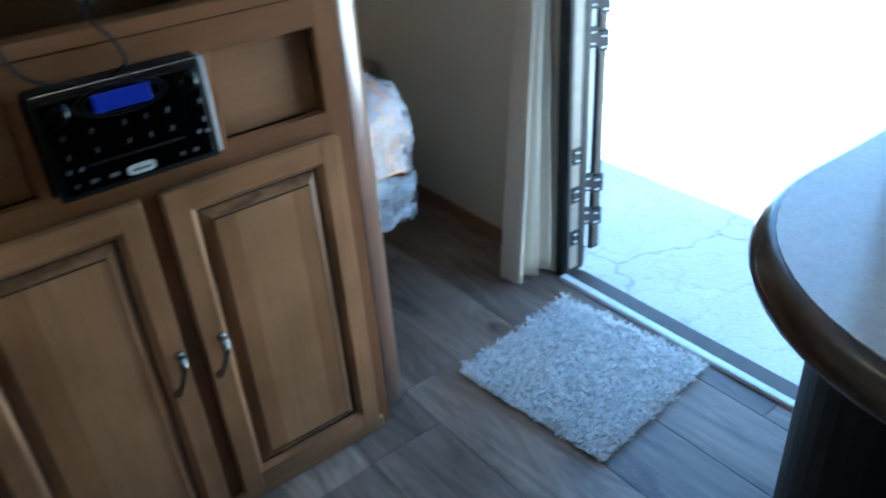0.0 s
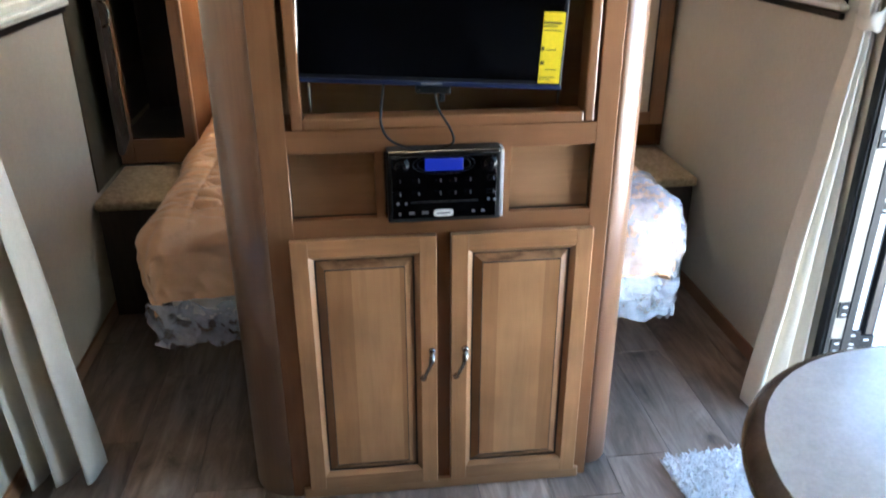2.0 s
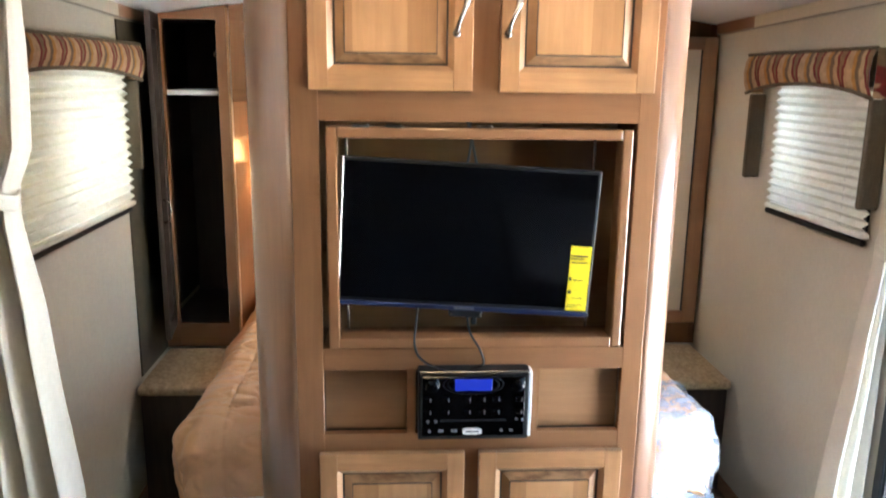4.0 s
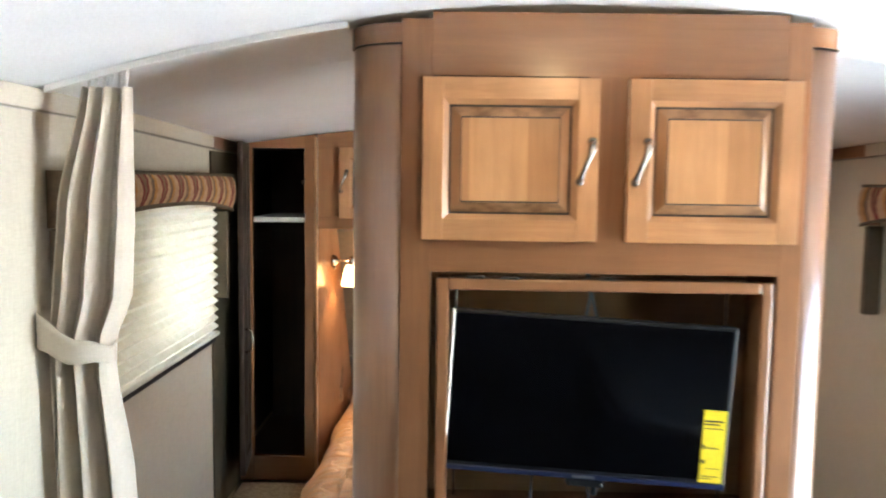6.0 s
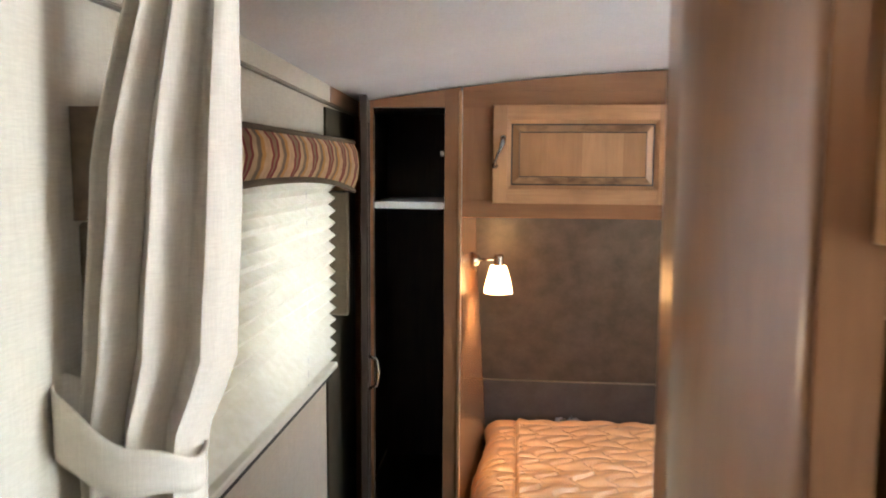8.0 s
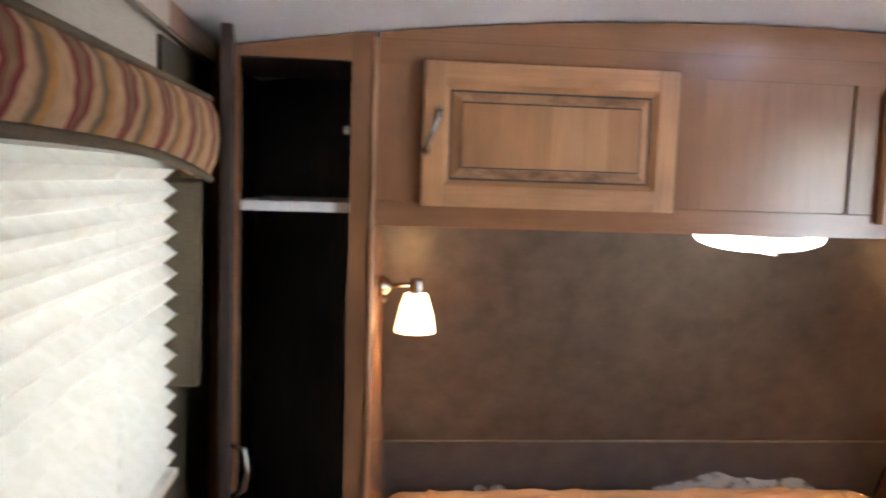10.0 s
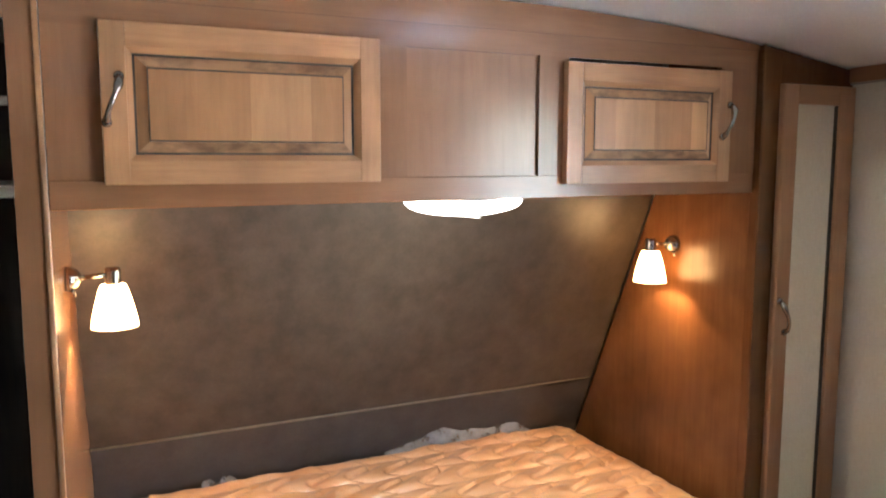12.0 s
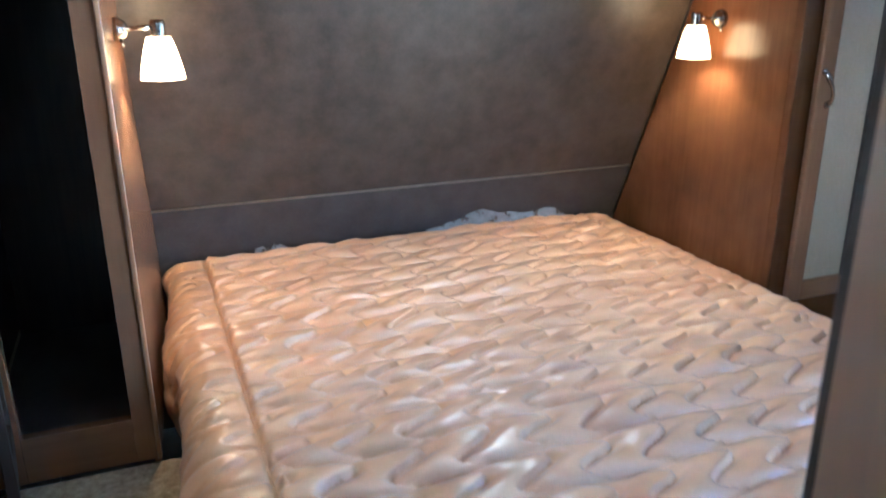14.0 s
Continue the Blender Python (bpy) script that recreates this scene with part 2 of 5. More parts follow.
def plank_material(name, tone):
    m, n, l, b = material(name, 0.3, 0, (0.2, 0.16, 0.13))
    v = coords(n, l, (1, 0.09, 1))
    grain, wave = noise_tex(n, l, v, 16, 8, 0.72, 1.4), noise_tex(n, l, coords(n, l, (1, 0.3, 1)), 7, 5, 0.62, 2.5)
    col = ramp(n, l, grain, [(0.28, (0.085 * tone, 0.062 * tone, 0.046 * tone)), (0.5, (0.175 * tone, 0.133 * tone, 0.102 * tone)), (0.72, (0.26 * tone, 0.205 * tone, 0.16 * tone))])
    col = mix(n, l, col, ramp(n, l, wave, [(0.27, (0.34, 0.31, 0.29)), (0.42, (0.86, 0.84, 0.82)), (0.62, (1.2, 1.2, 1.2))]), 1.0)
    oi = n.new("ShaderNodeObjectInfo")
    col = mix(n, l, col, ramp(n, l, oi.outputs["Random"], [(0, (0.72, 0.72, 0.74)), (1, (1.22, 1.18, 1.14))]), 1.0)
    l.new(col, b.inputs["Base Color"])
    bump(n, l, b, grain, 0.2, 0.001)
    return m


plank_mat = plank_material("grey-brown oak vinyl plank", 1.28)
pale_plank_mat = plank_material("pale oak vinyl plank", 1.75)


def glow(name, colour, strength):
    m, n, l, b = material(name, 0.35, 0, (0.9, 0.88, 0.84))
    b.inputs["Emission Color"].default_value = (*colour, 1)
    b.inputs["Emission Strength"].default_value = strength
    return m


shade_glow = glow("lit frosted glass shade", (1, 0.5, 0.17), 0.7)
dome_glow = glow("lit frosted dome", (1, 0.88, 0.7), 0.5)
roof_dome_glow = glow("dimly lit frosted dome", (1, 0.8, 0.55), 0.12)
lcd_glow = glow("blue lit display", (0.03, 0.07, 1.0), 0.016)
lcd_glow.node_tree.nodes["Principled BSDF"].inputs["Base Color"].default_value = (0.004, 0.006, 0.05, 1)


def shade_cloth(name, through_light):
    """Pleated blind: thin pale cloth that lets daylight through."""
    m, n, l, b = material(name, 0.8, 0, (0.8, 0.78, 0.7))
    v = coords(n, l, (1, 1, 1), False)
    col = ramp(n, l, noise_tex(n, l, v, 40, 4), [(0.3, (0.74, 0.72, 0.64)), (0.7, (0.84, 0.83, 0.77))])
    l.new(col, b.inputs["Base Color"])
    tr, mx = n.new("ShaderNodeBsdfTranslucent"), n.new("ShaderNodeMixShader")
    l.new(col, tr.inputs["Color"])
    mx.inputs[0].default_value = through_light
    l.new(b.outputs[0], mx.inputs[1])
    l.new(tr.outputs[0], mx.inputs[2])
    l.new(mx.outputs[0], n["Material Output"].inputs["Surface"])
    return m


# one cloth; each window's brightness is put into how much light it passes
blind_mat = shade_cloth("pleated blind cloth, dimmer copy", 0.088)
bright_blind_mat = shade_cloth("pleated blind cloth, brighter copy", 0.11)


def film_plastic():
    m, n, l, b = material("clear crumpled plastic film", 0.08, 0, (0.75, 0.8, 0.9))
    tr, mx = n.new("ShaderNodeBsdfTransparent"), n.new("ShaderNodeMixShader")
    v = coords(n, l, (1, 1, 1), False)
    f = n.new("ShaderNodeMapRange")
    f.inputs["To Min"].default_value, f.inputs["To Max"].default_value = 0.08, 0.6
    l.new(noise_tex(n, l, v, 25, 4), f.inputs["Value"])
    l.new(f.outputs[0], mx.inputs[0])
    l.new(tr.outputs[0], mx.inputs[1])
    l.new(b.outputs[0], mx.inputs[2])
    l.new(mx.outputs[0], n["Material Output"].inputs["Surface"])
    return m


film_mat = film_plastic()


def lens_plastic(name, tint):
    m, n, l, b = material(name, 0.4, 0, (0.85, 0.87, 0.88))
    tr, mx = n.new("ShaderNodeBsdfTranslucent"), n.new("ShaderNodeMixShader")
    tr.inputs["Color"].default_value = (*tint, 1)
    mx.inputs[0].default_value = 0.4
    l.new(b.outputs[0], mx.inputs[1])
    l.new(tr.outputs[0], mx.inputs[2])
    l.new(mx.outputs[0], n["Material Output"].inputs["Surface"])
    return m


lens_mat = lens_plastic("milky plastic vent lens", (0.85, 0.9, 1.0))
# added milky pane, unseen behind the blind, spreads the sun evenly over it
diffusing_pane = lens_plastic("milky sun-diffusing pane", (1.0, 0.97, 0.88))


def screen_mesh():
    """Fine dark mesh that lets about half of the light through."""
    m, n, l, b = material("insect screen", 0.8, 0, (0.03, 0.03, 0.03))
    tr, mx = n.new("ShaderNodeBsdfTransparent"), n.new("ShaderNodeMixShader")
    tr.inputs["Color"].default_value = (1.0, 0.93, 0.76, 1)
    mx.inputs[0].default_value = 0.45
    l.new(tr.outputs[0], mx.inputs[1])
    l.new(b.outputs[0], mx.inputs[2])
    l.new(mx.outputs[0], n["Material Output"].inputs["Surface"])
    return m


screen_mat = screen_mesh()


def glass_material():
    m, n, l, b = material("window glass", 0.02, 0, (1, 1, 1))
    b.inputs["Transmission Weight"].default_value = 1.0
    b.inputs["IOR"].default_value = 1.1
    return m


glass = glass_material()


def satin():
    m, n, l, b = material("peach satin quilt", 0.42, 0, (0.62, 0.40, 0.24))
    v = coords(n, l, (1, 1, 1), False)
    col = ramp(n, l, noise_tex(n, l, v, 7, 4), [(0.3, (0.68, 0.372, 0.185)), (0.7, (0.77, 0.455, 0.25))])
    fine = noise_tex(n, l, v, 500, 2)
    col = mix(n, l, col, ramp(n, l, fine, [(0.3, (0.92, 0.92, 0.92)), (0.7, (1.05, 1.05, 1.05))]), 1.0)
    l.new(col, b.inputs["Base Color"])
    b.inputs["Coat Weight"].default_value = 0.6
    b.inputs["Coat Roughness"].default_value = 0.25
    b.inputs["Coat IOR"].default_value = 1.65
    b.inputs["Sheen Weight"].default_value = 0.08
    b.inputs["Sheen Roughness"].default_value = 0.3
    wrinkle = noise_tex(n, l, v, 38, 5, 0.6, 0.8)
    bump(n, l, b, wrinkle, 0.16, 0.004)
    return m


quilt_mat = satin()


def valance_material():
    """Cream cloth with pairs of red stripes that close to a V, and bands of grey and gold between them."""
    m, n, l, b = material("striped valance cloth", 0.85, 0, (0.5, 0.3, 0.15))
    tc, sp = n.new("ShaderNodeTexCoord"), n.new("ShaderNodeSeparateXYZ")
    l.new(tc.outputs["Object"], sp.inputs[0])

    def calc(op, p, q):
        k = n.new("ShaderNodeMath")
        k.operation = op
        for i, v in enumerate((p, q)):
            if v is None:
                continue
            if isinstance(v, float):
                k.inputs[i].default_value = v
            else:
                l.new(v, k.inputs[i])
        return k.outputs[0]

    wave = calc("MULTIPLY", noise_tex(n, l, coords(n, l, (1, 1, 2), False), 9, 2), 0.22)
    p = calc("FRACT", calc("ADD", calc("DIVIDE", sp.outputs["Y"], 0.126), wave), None)
    half = calc("ADD", calc("MULTIPLY", sp.outputs["Z"], 1.25), 0.005)
    q = calc("ADD", calc("SUBTRACT", calc("ABSOLUTE", calc("SUBTRACT", p, 0.27), None), half), 0.5)
    cream, red, tan, grey, gold = (0.46, 0.29, 0.155), (0.17, 0.009, 0.007), (0.22, 0.125, 0.06), (0.15, 0.095, 0.052), (0.42, 0.2, 0.04)
    base = ramp(n, l, p, [(0.0, cream), (0.55, cream), (0.6, grey), (0.7, grey), (0.74, gold), (0.83, gold), (0.88, cream), (1.0, cream)])
    vee = ramp(n, l, q, [(0.0, tan), (0.45, tan), (0.465, red), (0.535, red), (0.55, cream), (1.0, cream)])
    inside = ramp(n, l, q, [(0.0, (1, 1, 1)), (0.54, (1, 1, 1)), (0.55, (0, 0, 0)), (1.0, (0, 0, 0))])
    col = mix(n, l, base, vee, inside, "MIX")
    col = mix(n, l, col, ramp(n, l, noise_tex(n, l, tc.outputs["Object"], 60, 4), [(0.3, (0.72, 0.72, 0.72)), (0.7, (1.12, 1.12, 1.12))]), 1.0)
    l.new(col, b.inputs["Base Color"])
    bump(n, l, b, noise_tex(n, l, tc.outputs["Object"], 500, 2), 0.3, 0.0008)
    return m


valance_mat = valance_material()


# ---- mesh helpers ----
def bx(bm, x0, x1, y0, y1, z0, z1, bev=0.0, seg=1):
    vs = [bm.verts.new((x, y, z)) for x in (x0, x1) for y in (y0, y1) for z in (z0, z1)]
    fs = [bm.faces.new([vs[i] for i in q]) for q in ((0, 1, 3, 2), (4, 6, 7, 5), (0, 4, 5, 1), (2, 3, 7, 6), (0, 2, 6, 4), (1, 5, 7, 3))]
    if bev:
        bmesh.ops.bevel(bm, geom=list({e for f in fs for e in f.edges}), offset=bev, segments=seg, profile=0.5, affect="EDGES")
    return bm


def box(*a, **k):
    return bx(bmesh.new(), *a, **k)


def ring(bm, centre, u, v, r, seg):
    return [bm.verts.new(Vector(centre) + r * (math.cos(2 * math.pi * i / seg) * u + math.sin(2 * math.pi * i / seg) * v)) for i in range(seg)]


def tube(bm, pts, radii, seg=10, caps=True):
    pts = [Vector(p) for p in pts]
    if not isinstance(radii, (list, tuple)):
        radii = [radii] * len(pts)
    rings, u = [], None
    for i, p in enumerate(pts):
        d = (pts[min(i + 1, len(pts) - 1)] - pts[max(i - 1, 0)]).normalized()
        if u is None:
            u = d.orthogonal().normalized()
        u = (u - d * u.dot(d)).normalized()
        rings.append(ring(bm, p, u, d.cross(u), radii[i], seg))
    for a, c in zip(rings, rings[1:]):
        for i in range(seg):
            f = bm.faces.new((a[i], a[(i + 1) % seg], c[(i + 1) % seg], c[i]))
            f.smooth = True
    if caps:
        bm.faces.new(list(reversed(rings[0])))
        bm.faces.new(rings[-1])
    return bm


def lathe(bm, centre, profile, axis=(0, 0, 1), seg=24, caps=False):
    """Profile of (radius, distance along the axis)."""
    ax = Vector(axis).normalized()
    u = ax.orthogonal().normalized()
    v = ax.cross(u)
    rings = [ring(bm, Vector(centre) + ax * h, u, v, max(r, 1e-4), seg) for r, h in profile]
    for a, c in zip(rings, rings[1:]):
        for i in range(seg):
            f = bm.faces.new((a[i], a[(i + 1) % seg], c[(i + 1) % seg], c[i]))
            f.smooth = True
    if caps:
        bm.faces.new(list(reversed(rings[0])))
        bm.faces.new(rings[-1])
    return bm


def sheet(bm, f, nu, nv, smooth=True):
    g = [[bm.verts.new(f(i / nu, j / nv)) for j in range(nv + 1)] for i in range(nu + 1)]
    for i in range(nu):
        for j in range(nv):
            q = bm.faces.new((g[i][j], g[i + 1][j], g[i + 1][j + 1], g[i][j + 1]))
            q.smooth = smooth
    return bm


def prism(bm, outline, axis, a, c):
    """A flat outline of (p, q) pairs pushed from a to c along the axis."""
    def at(p, q, w):
        return {"x": (w, p, q), "y": (p, w, q), "z": (p, q, w)}[axis]
    lo, hi = [bm.verts.new(at(p, q, a)) for p, q in outline], [bm.verts.new(at(p, q, c)) for p, q in outline]
    bm.faces.new(lo)
    bm.faces.new(list(reversed(hi)))
    for i in range(len(lo)):
        j = (i + 1) % len(lo)
        bm.faces.new((lo[i], hi[i], hi[j], lo[j]))
    bmesh.ops.recalc_face_normals(bm, faces=bm.faces)
    return bm


def mesh_from(name, bm, mat):
    bmesh.ops.recalc_face_normals(bm, faces=bm.faces)
    me = bpy.data.meshes.new(name)
    bm.to_mesh(me)
    bm.free()
    me.materials.append(mat)
    return me


def world_place(ob):
    p = Vector(ob.location)
    return p + world_place(ob.parent) if ob.parent else p


def thing(name, place, label, category, group="", kind=""):
    ob = new(name)
    ob.empty_display_size = 0.05
    ob.location = place
    return tagged(ob, label, category, group, kind)


def part(name, bm, mat, parent, label=""):
    """One mesh object under a thing or a part; bm is in world places."""
    bmesh.ops.translate(bm, verts=bm.verts, vec=-world_place(parent))
    ob = new(name, mesh_from(name, bm, mat))
    ob.parent = parent
    return tagged(ob, label) if label else ob


def solid(name, bm, mat, label, category, group="", kind=""):
    """A thing or a piece of the setting that is one mesh, with its origin at its lowest corner."""
    lo = Vector([min(v.co[i] for v in bm.verts) for i in range(3)])
    bmesh.ops.translate(bm, verts=bm.verts, vec=-lo)
    ob = new(name, mesh_from(name, bm, mat))
    ob.location = lo
    return tagged(ob, label, category, group, kind)


# ---- plan ----
XL, XR = -0.60, 1.66          # inner faces of the side walls
MID = (XL + XR) / 2
BACK, REAR, FRONT = -5.0, 0.9, 4.25
FACE, UNIT_REAR = 1.832, 2.008  # television cabinet
ROBE = 3.318                  # fronts of wardrobes and overhead cabinet
PL, PR = -0.272, 1.324        # side panels beside the bed
T = 0.07


def ceil_z(x, y):
    k = min(1, max(0, (y - 2.05) / 1.2))
    return 1.85 - 0.035 * k + (0.175 - 0.08 * k) * max(0, 1 - ((x - MID) / (XR - MID)) ** 2)


# ---- setting ----
def wall_with_holes(name, axis_x, x0, x1, holes, label):
    """A side wall from BACK to FRONT with rectangular openings (y0, y1, z0, z1), as one mesh of butted blocks."""
    bm = bmesh.new()
    y = REAR
    for a, c, lo, hi in sorted(holes):
        bx(bm, x0, x1, y, a, 0, 1.95)
        if lo > 0:
            bx(bm, x0, x1, a, c, 0, lo)
        bx(bm, x0, x1, a, c, hi, 1.95)
        y = c
    bx(bm, x0, x1, y, FRONT + T, 0, 1.95)
    return solid(name, bm, wallpaper, label, "wall", kind="structure")


LW = (1.98, 2.95, 1.135, 1.62)     # bed window in the near side wall
RW = (2.19, 2.74, 1.175, 1.62)
DOOR = (1.15, 1.99, 0.0, 1.80)
# unseen rear walls, added dark to keep fill light off the cabinet front
for nm, a, c in (("wall_west", XL - T, XL), ("wall_east", XR, XR + T)):
    solid(nm, box(a, c, BACK - T, REAR, 0, 1.95), rear_dark, "unseen rear side wall, coloured dark to cut bounced light", "wall", kind="structure")
wall_with_holes("wall_west", "x", XL - T, XL, [LW], "side wall with beige linen wallpaper and a window")
wall_with_holes("wall_east", "x", XR, XR + T, [DOOR, RW], "side wall with beige linen wallpaper, entry door and window")
solid("wall_south", box(XL, XR, BACK - T, BACK, 0, 2.1), rear_dark, "unseen rear wall, coloured dark to cut bounced light", "wall", kind="structure")
solid("wall_north", box(XL, XR, FRONT, FRONT + T, 0, 2.1), wallpaper, "front wall behind the headboard", "wall", kind="structure")

VX0, VX1, VY0, VY1 = 0.35, 0.70, 2.68, 3.02      # roof vent
cb = bmesh.new()
gx = sorted(set([round(XL - T + (XR - XL + 2 * T) * i / 24, 4) for i in range(25)] + [VX0, VX1]))
gy = sorted(set([round(BACK - T + (FRONT - BACK + 2 * T) * i / 46, 4) for i in range(47)] + [VY0, VY1]))
for dz in (0.0, 0.05):
    g = [[cb.verts.new((x, y, ceil_z(x, y) + dz)) for y in gy] for x in gx]
    for i in range(len(gx) - 1):
        for j in range(len(gy) - 1):
            if not (VX0 <= gx[i] < VX1 and VY0 <= gy[j] < VY1):
                cb.faces.new((g[i][j], g[i + 1][j], g[i + 1][j + 1], g[i][j + 1])).smooth = True
solid("ceiling", cb, ceiling_mat, "low white vaulted ceiling", "ceiling", kind="structure")

sub = solid("floor", box(XL - T, XR + T, BACK - T, FRONT + T, -0.08, -0.004), trim_dark, "grey-brown wood plank vinyl floor", "floor", kind="structure")

# cove strip where wall meets ceiling
def cove(x0, x1, y0, y1, mat, label):
    """A strip that follows the ceiling's edge, with a narrow dark bead below it."""
    def strip(nm, drop, h, inset, m_, lab):
        bm_ = bmesh.new()
        ys = [y for y in (y0, 2.05, y1) if y0 <= y <= y1]
        for a, c in zip(ys, ys[1:]):
            za, zc = ceil_z(XL, a) - drop, ceil_z(XL, c) - drop
            vs = [bm_.verts.new(p) for p in ((x0 + inset, a, za - h), (x1 - inset, a, za - h), (x1 - inset, a, za), (x0 + inset, a, za), (x0 + inset, c, zc - h), (x1 - inset, c, zc - h), (x1 - inset, c, zc), (x0 + inset, c, zc))]
            for q in ((0, 1, 2, 3), (5, 4, 7, 6), (4, 0, 3, 7), (1, 5, 6, 2), (3, 2, 6, 7), (4, 5, 1, 0)):
                bm_.faces.new([vs[k] for k in q])
        bmesh.ops.remove_doubles(bm_, verts=bm_.verts, dist=1e-5)
        solid(nm, bm_, m_, lab, "trim", kind="structure")
    strip("trim", -0.002, 0.04, 0.0, mat, label)
    strip("trim", 0.0385, 0.0035, 0.004, beige_paint, "thin brown bead under the cove strip")


for x0, x1 in ((XL + 0.001, XL + 0.018), (XR - 0.018, XR - 0.001)):
    cove(x0, x1, BACK + 0.01, 2.974, wallpaper, "beige cove strip between wall and ceiling")
    cove(x0, x1, 2.976, ROBE - 0.014, laminate_y, "brown end of the cove strip")
# dark flat strip on the wall between wallpaper and wardrobe
solid("trim", box(XL + 0.0005, XL + 0.006, 2.975, ROBE - 0.013, 0.475, 1.775), wall_strip, "dark olive-brown strip on the wall beside the wardrobe", "trim", kind="structure")
solid("baseboard", box(XR - 0.012, XR - 0.001, 2.06, 2.93, 0.0, 0.055, bev=0.003), laminate_y, "low brown wooden baseboard", "baseboard", kind="structure")
solid("baseboard", box(XL + 0.001, XL + 0.012, 1.76, 2.93, 0.0, 0.055, bev=0.003), laminate_y, "low brown wooden baseboard", "baseboard", kind="structure")


# ---- doors, handles ----
def s_handle(parent, x, y, z, length=0.077, flip=1, mat=nickel):
    """A drooping S-shaped pull that stands out from a front at y."""
    h = length / 2
    bm = bmesh.new()
    pts, rad = [], []
    for i in range(15):
        t = i / 14
        zz = z + h - t * length
        xx = x + flip * 0.011 * math.cos(t * math.pi)
        yy = y - 0.004 - 0.02 * math.sin(math.pi * min(1, max(0, t * 1.0))) ** 0.6
        pts.append((xx, yy, zz))
        rad.append(0.0048 + 0.0038 * max(0, 1 - abs(t - 0.18) / 0.2) + 0.0025 * max(0, 1 - abs(t - 0.95) / 0.12))
    tube(bm, pts, rad, 8)
    for t, s in ((0, 1), (1, -1)):
        lathe(bm, (x + s * flip * 0.011, y - 0.001, z + s * h), [(0.009, 0), (0.0085, 0.004), (0.005, 0.007)], (0, -1, 0), 12, True)
    return part("handle", bm, mat, parent, "brushed nickel S-shaped handle")


def raised_door(parent, x0, x1, z0, z1, y, handle=None, flip=1, stile=0.041, thick=0.019, name="door", panel=maple_panel):
    """A raised-panel door whose back lies at y: rails and stiles, a glazed groove and a bevelled field."""
    d = new(name)
    d.location = Vector(((x0 + x1) / 2, y, z0)) - world_place(parent)
    d.parent = parent
    y -= 0.0025
    yf = y - thick
    for a, c in ((x0, x0 + stile), (x1 - stile, x1)):
        part("stile", box(a, c, yf, y, z0, z1, bev=0.0016), door_v, d)
    for a, c in ((z0, z0 + stile), (z1 - stile, z1)):
        part("rail", box(x0 + stile, x1 - stile, yf + 0.0002, y, a, c, bev=0.0006), door_h, d)
    ix0, ix1, iz0, iz1 = x0 + stile, x1 - stile, z0 + stile, z1 - stile
    # sloping inner moulding: level pieces carry brushed glaze
    m_, e = 0.0105, 0.0145
    ring_a = ((ix0, iz0), (ix1, iz0), (ix1, iz1), (ix0, iz1))
    ring_b = ((ix0 + m_, iz0 + m_), (ix1 - m_, iz0 + m_), (ix1 - m_, iz1 - m_), (ix0 + m_, iz1 - m_))
    for k_ in range(4):
        v_, k2 = bmesh.new(), (k_ + 1) % 4
        v_.faces.new([v_.verts.new(q) for q in ((ring_a[k_][0], yf + 0.001, ring_a[k_][1]), (ring_a[k2][0], yf + 0.001, ring_a[k2][1]), (ring_b[k2][0], yf + 0.0105, ring_b[k2][1]), (ring_b[k_][0], yf + 0.0105, ring_b[k_][1]))])
        part("moulding", v_, door_v if k_ % 2 else door_h, d)
    g = bmesh.new()
    for a in ((ix0 + m_, ix0 + e, iz0 + m_, iz1 - m_), (ix1 - e, ix1 - m_, iz0 + m_, iz1 - m_), (ix0 + e, ix1 - e, iz0 + m_, iz0 + e), (ix0 + e, ix1 - e, iz1 - e, iz1 - m_)):
        bx(g, a[0], a[1], yf + 0.0125, y - 0.002, a[2], a[3])
    part("groove", g, glaze, d, "dark glazed groove")
    # field: outer lip low, bevel rising to a step, flat middle
    p = bmesh.new()
    w = min(0.019, 0.16 * (ix1 - ix0))
    def loop(inset, yy):
        return [p.verts.new(c) for c in ((ix0 + inset, yy, iz0 + inset), (ix1 - inset, yy, iz0 + inset), (ix1 - inset, yy, iz1 - inset), (ix0 + inset, yy, iz1 - inset))]
    loops = [loop(e, yf + 0.013), loop(e + w * 0.95, yf + 0.006), loop(e + w, yf + 0.003)]
    for a, c in zip(loops, loops[1:]):
        for i in range(4):
            if i % 2 or a is not loops[0]:
                p.faces.new((a[i], a[(i + 1) % 4], c[(i + 1) % 4], c[i]))
    p.faces.new(loops[-1])
    part("panel", p, panel, d)
    for za, zb in ((iz0 + e, iz0 + e + w * 0.95), (iz1 - e, iz1 - e - w * 0.95)):
        v_ = bmesh.new()
        q_ = [v_.verts.new(c) for c in ((ix0 + e, yf + 0.013, za), (ix1 - e, yf + 0.013, za), (ix1 - e - w * 0.95, yf + 0.006, zb), (ix0 + e + w * 0.95, yf + 0.006, zb))]
        v_.faces.new(q_ if zb > za else q_[::-1])
        part("bevel", v_, glaze_streak, d, "level bevel with dark brushed glaze")
    s = bmesh.new()
    k = e + w * 0.97
    q = 0.003
    for a in ((ix0 + k, ix1 - k, iz0 + k, iz0 + k + q), (ix0 + k, ix1 - k, iz1 - k - q, iz1 - k), (ix0 + k, ix0 + k + q * 0.6, iz0 + k, iz1 - k), (ix1 - k - q * 0.6, ix1 - k, iz0 + k, iz1 - k)):
        bx(s, a[0], a[1], yf + 0.0022, yf + 0.006, a[2], a[3])
    part("glaze_line", s, glaze, d)
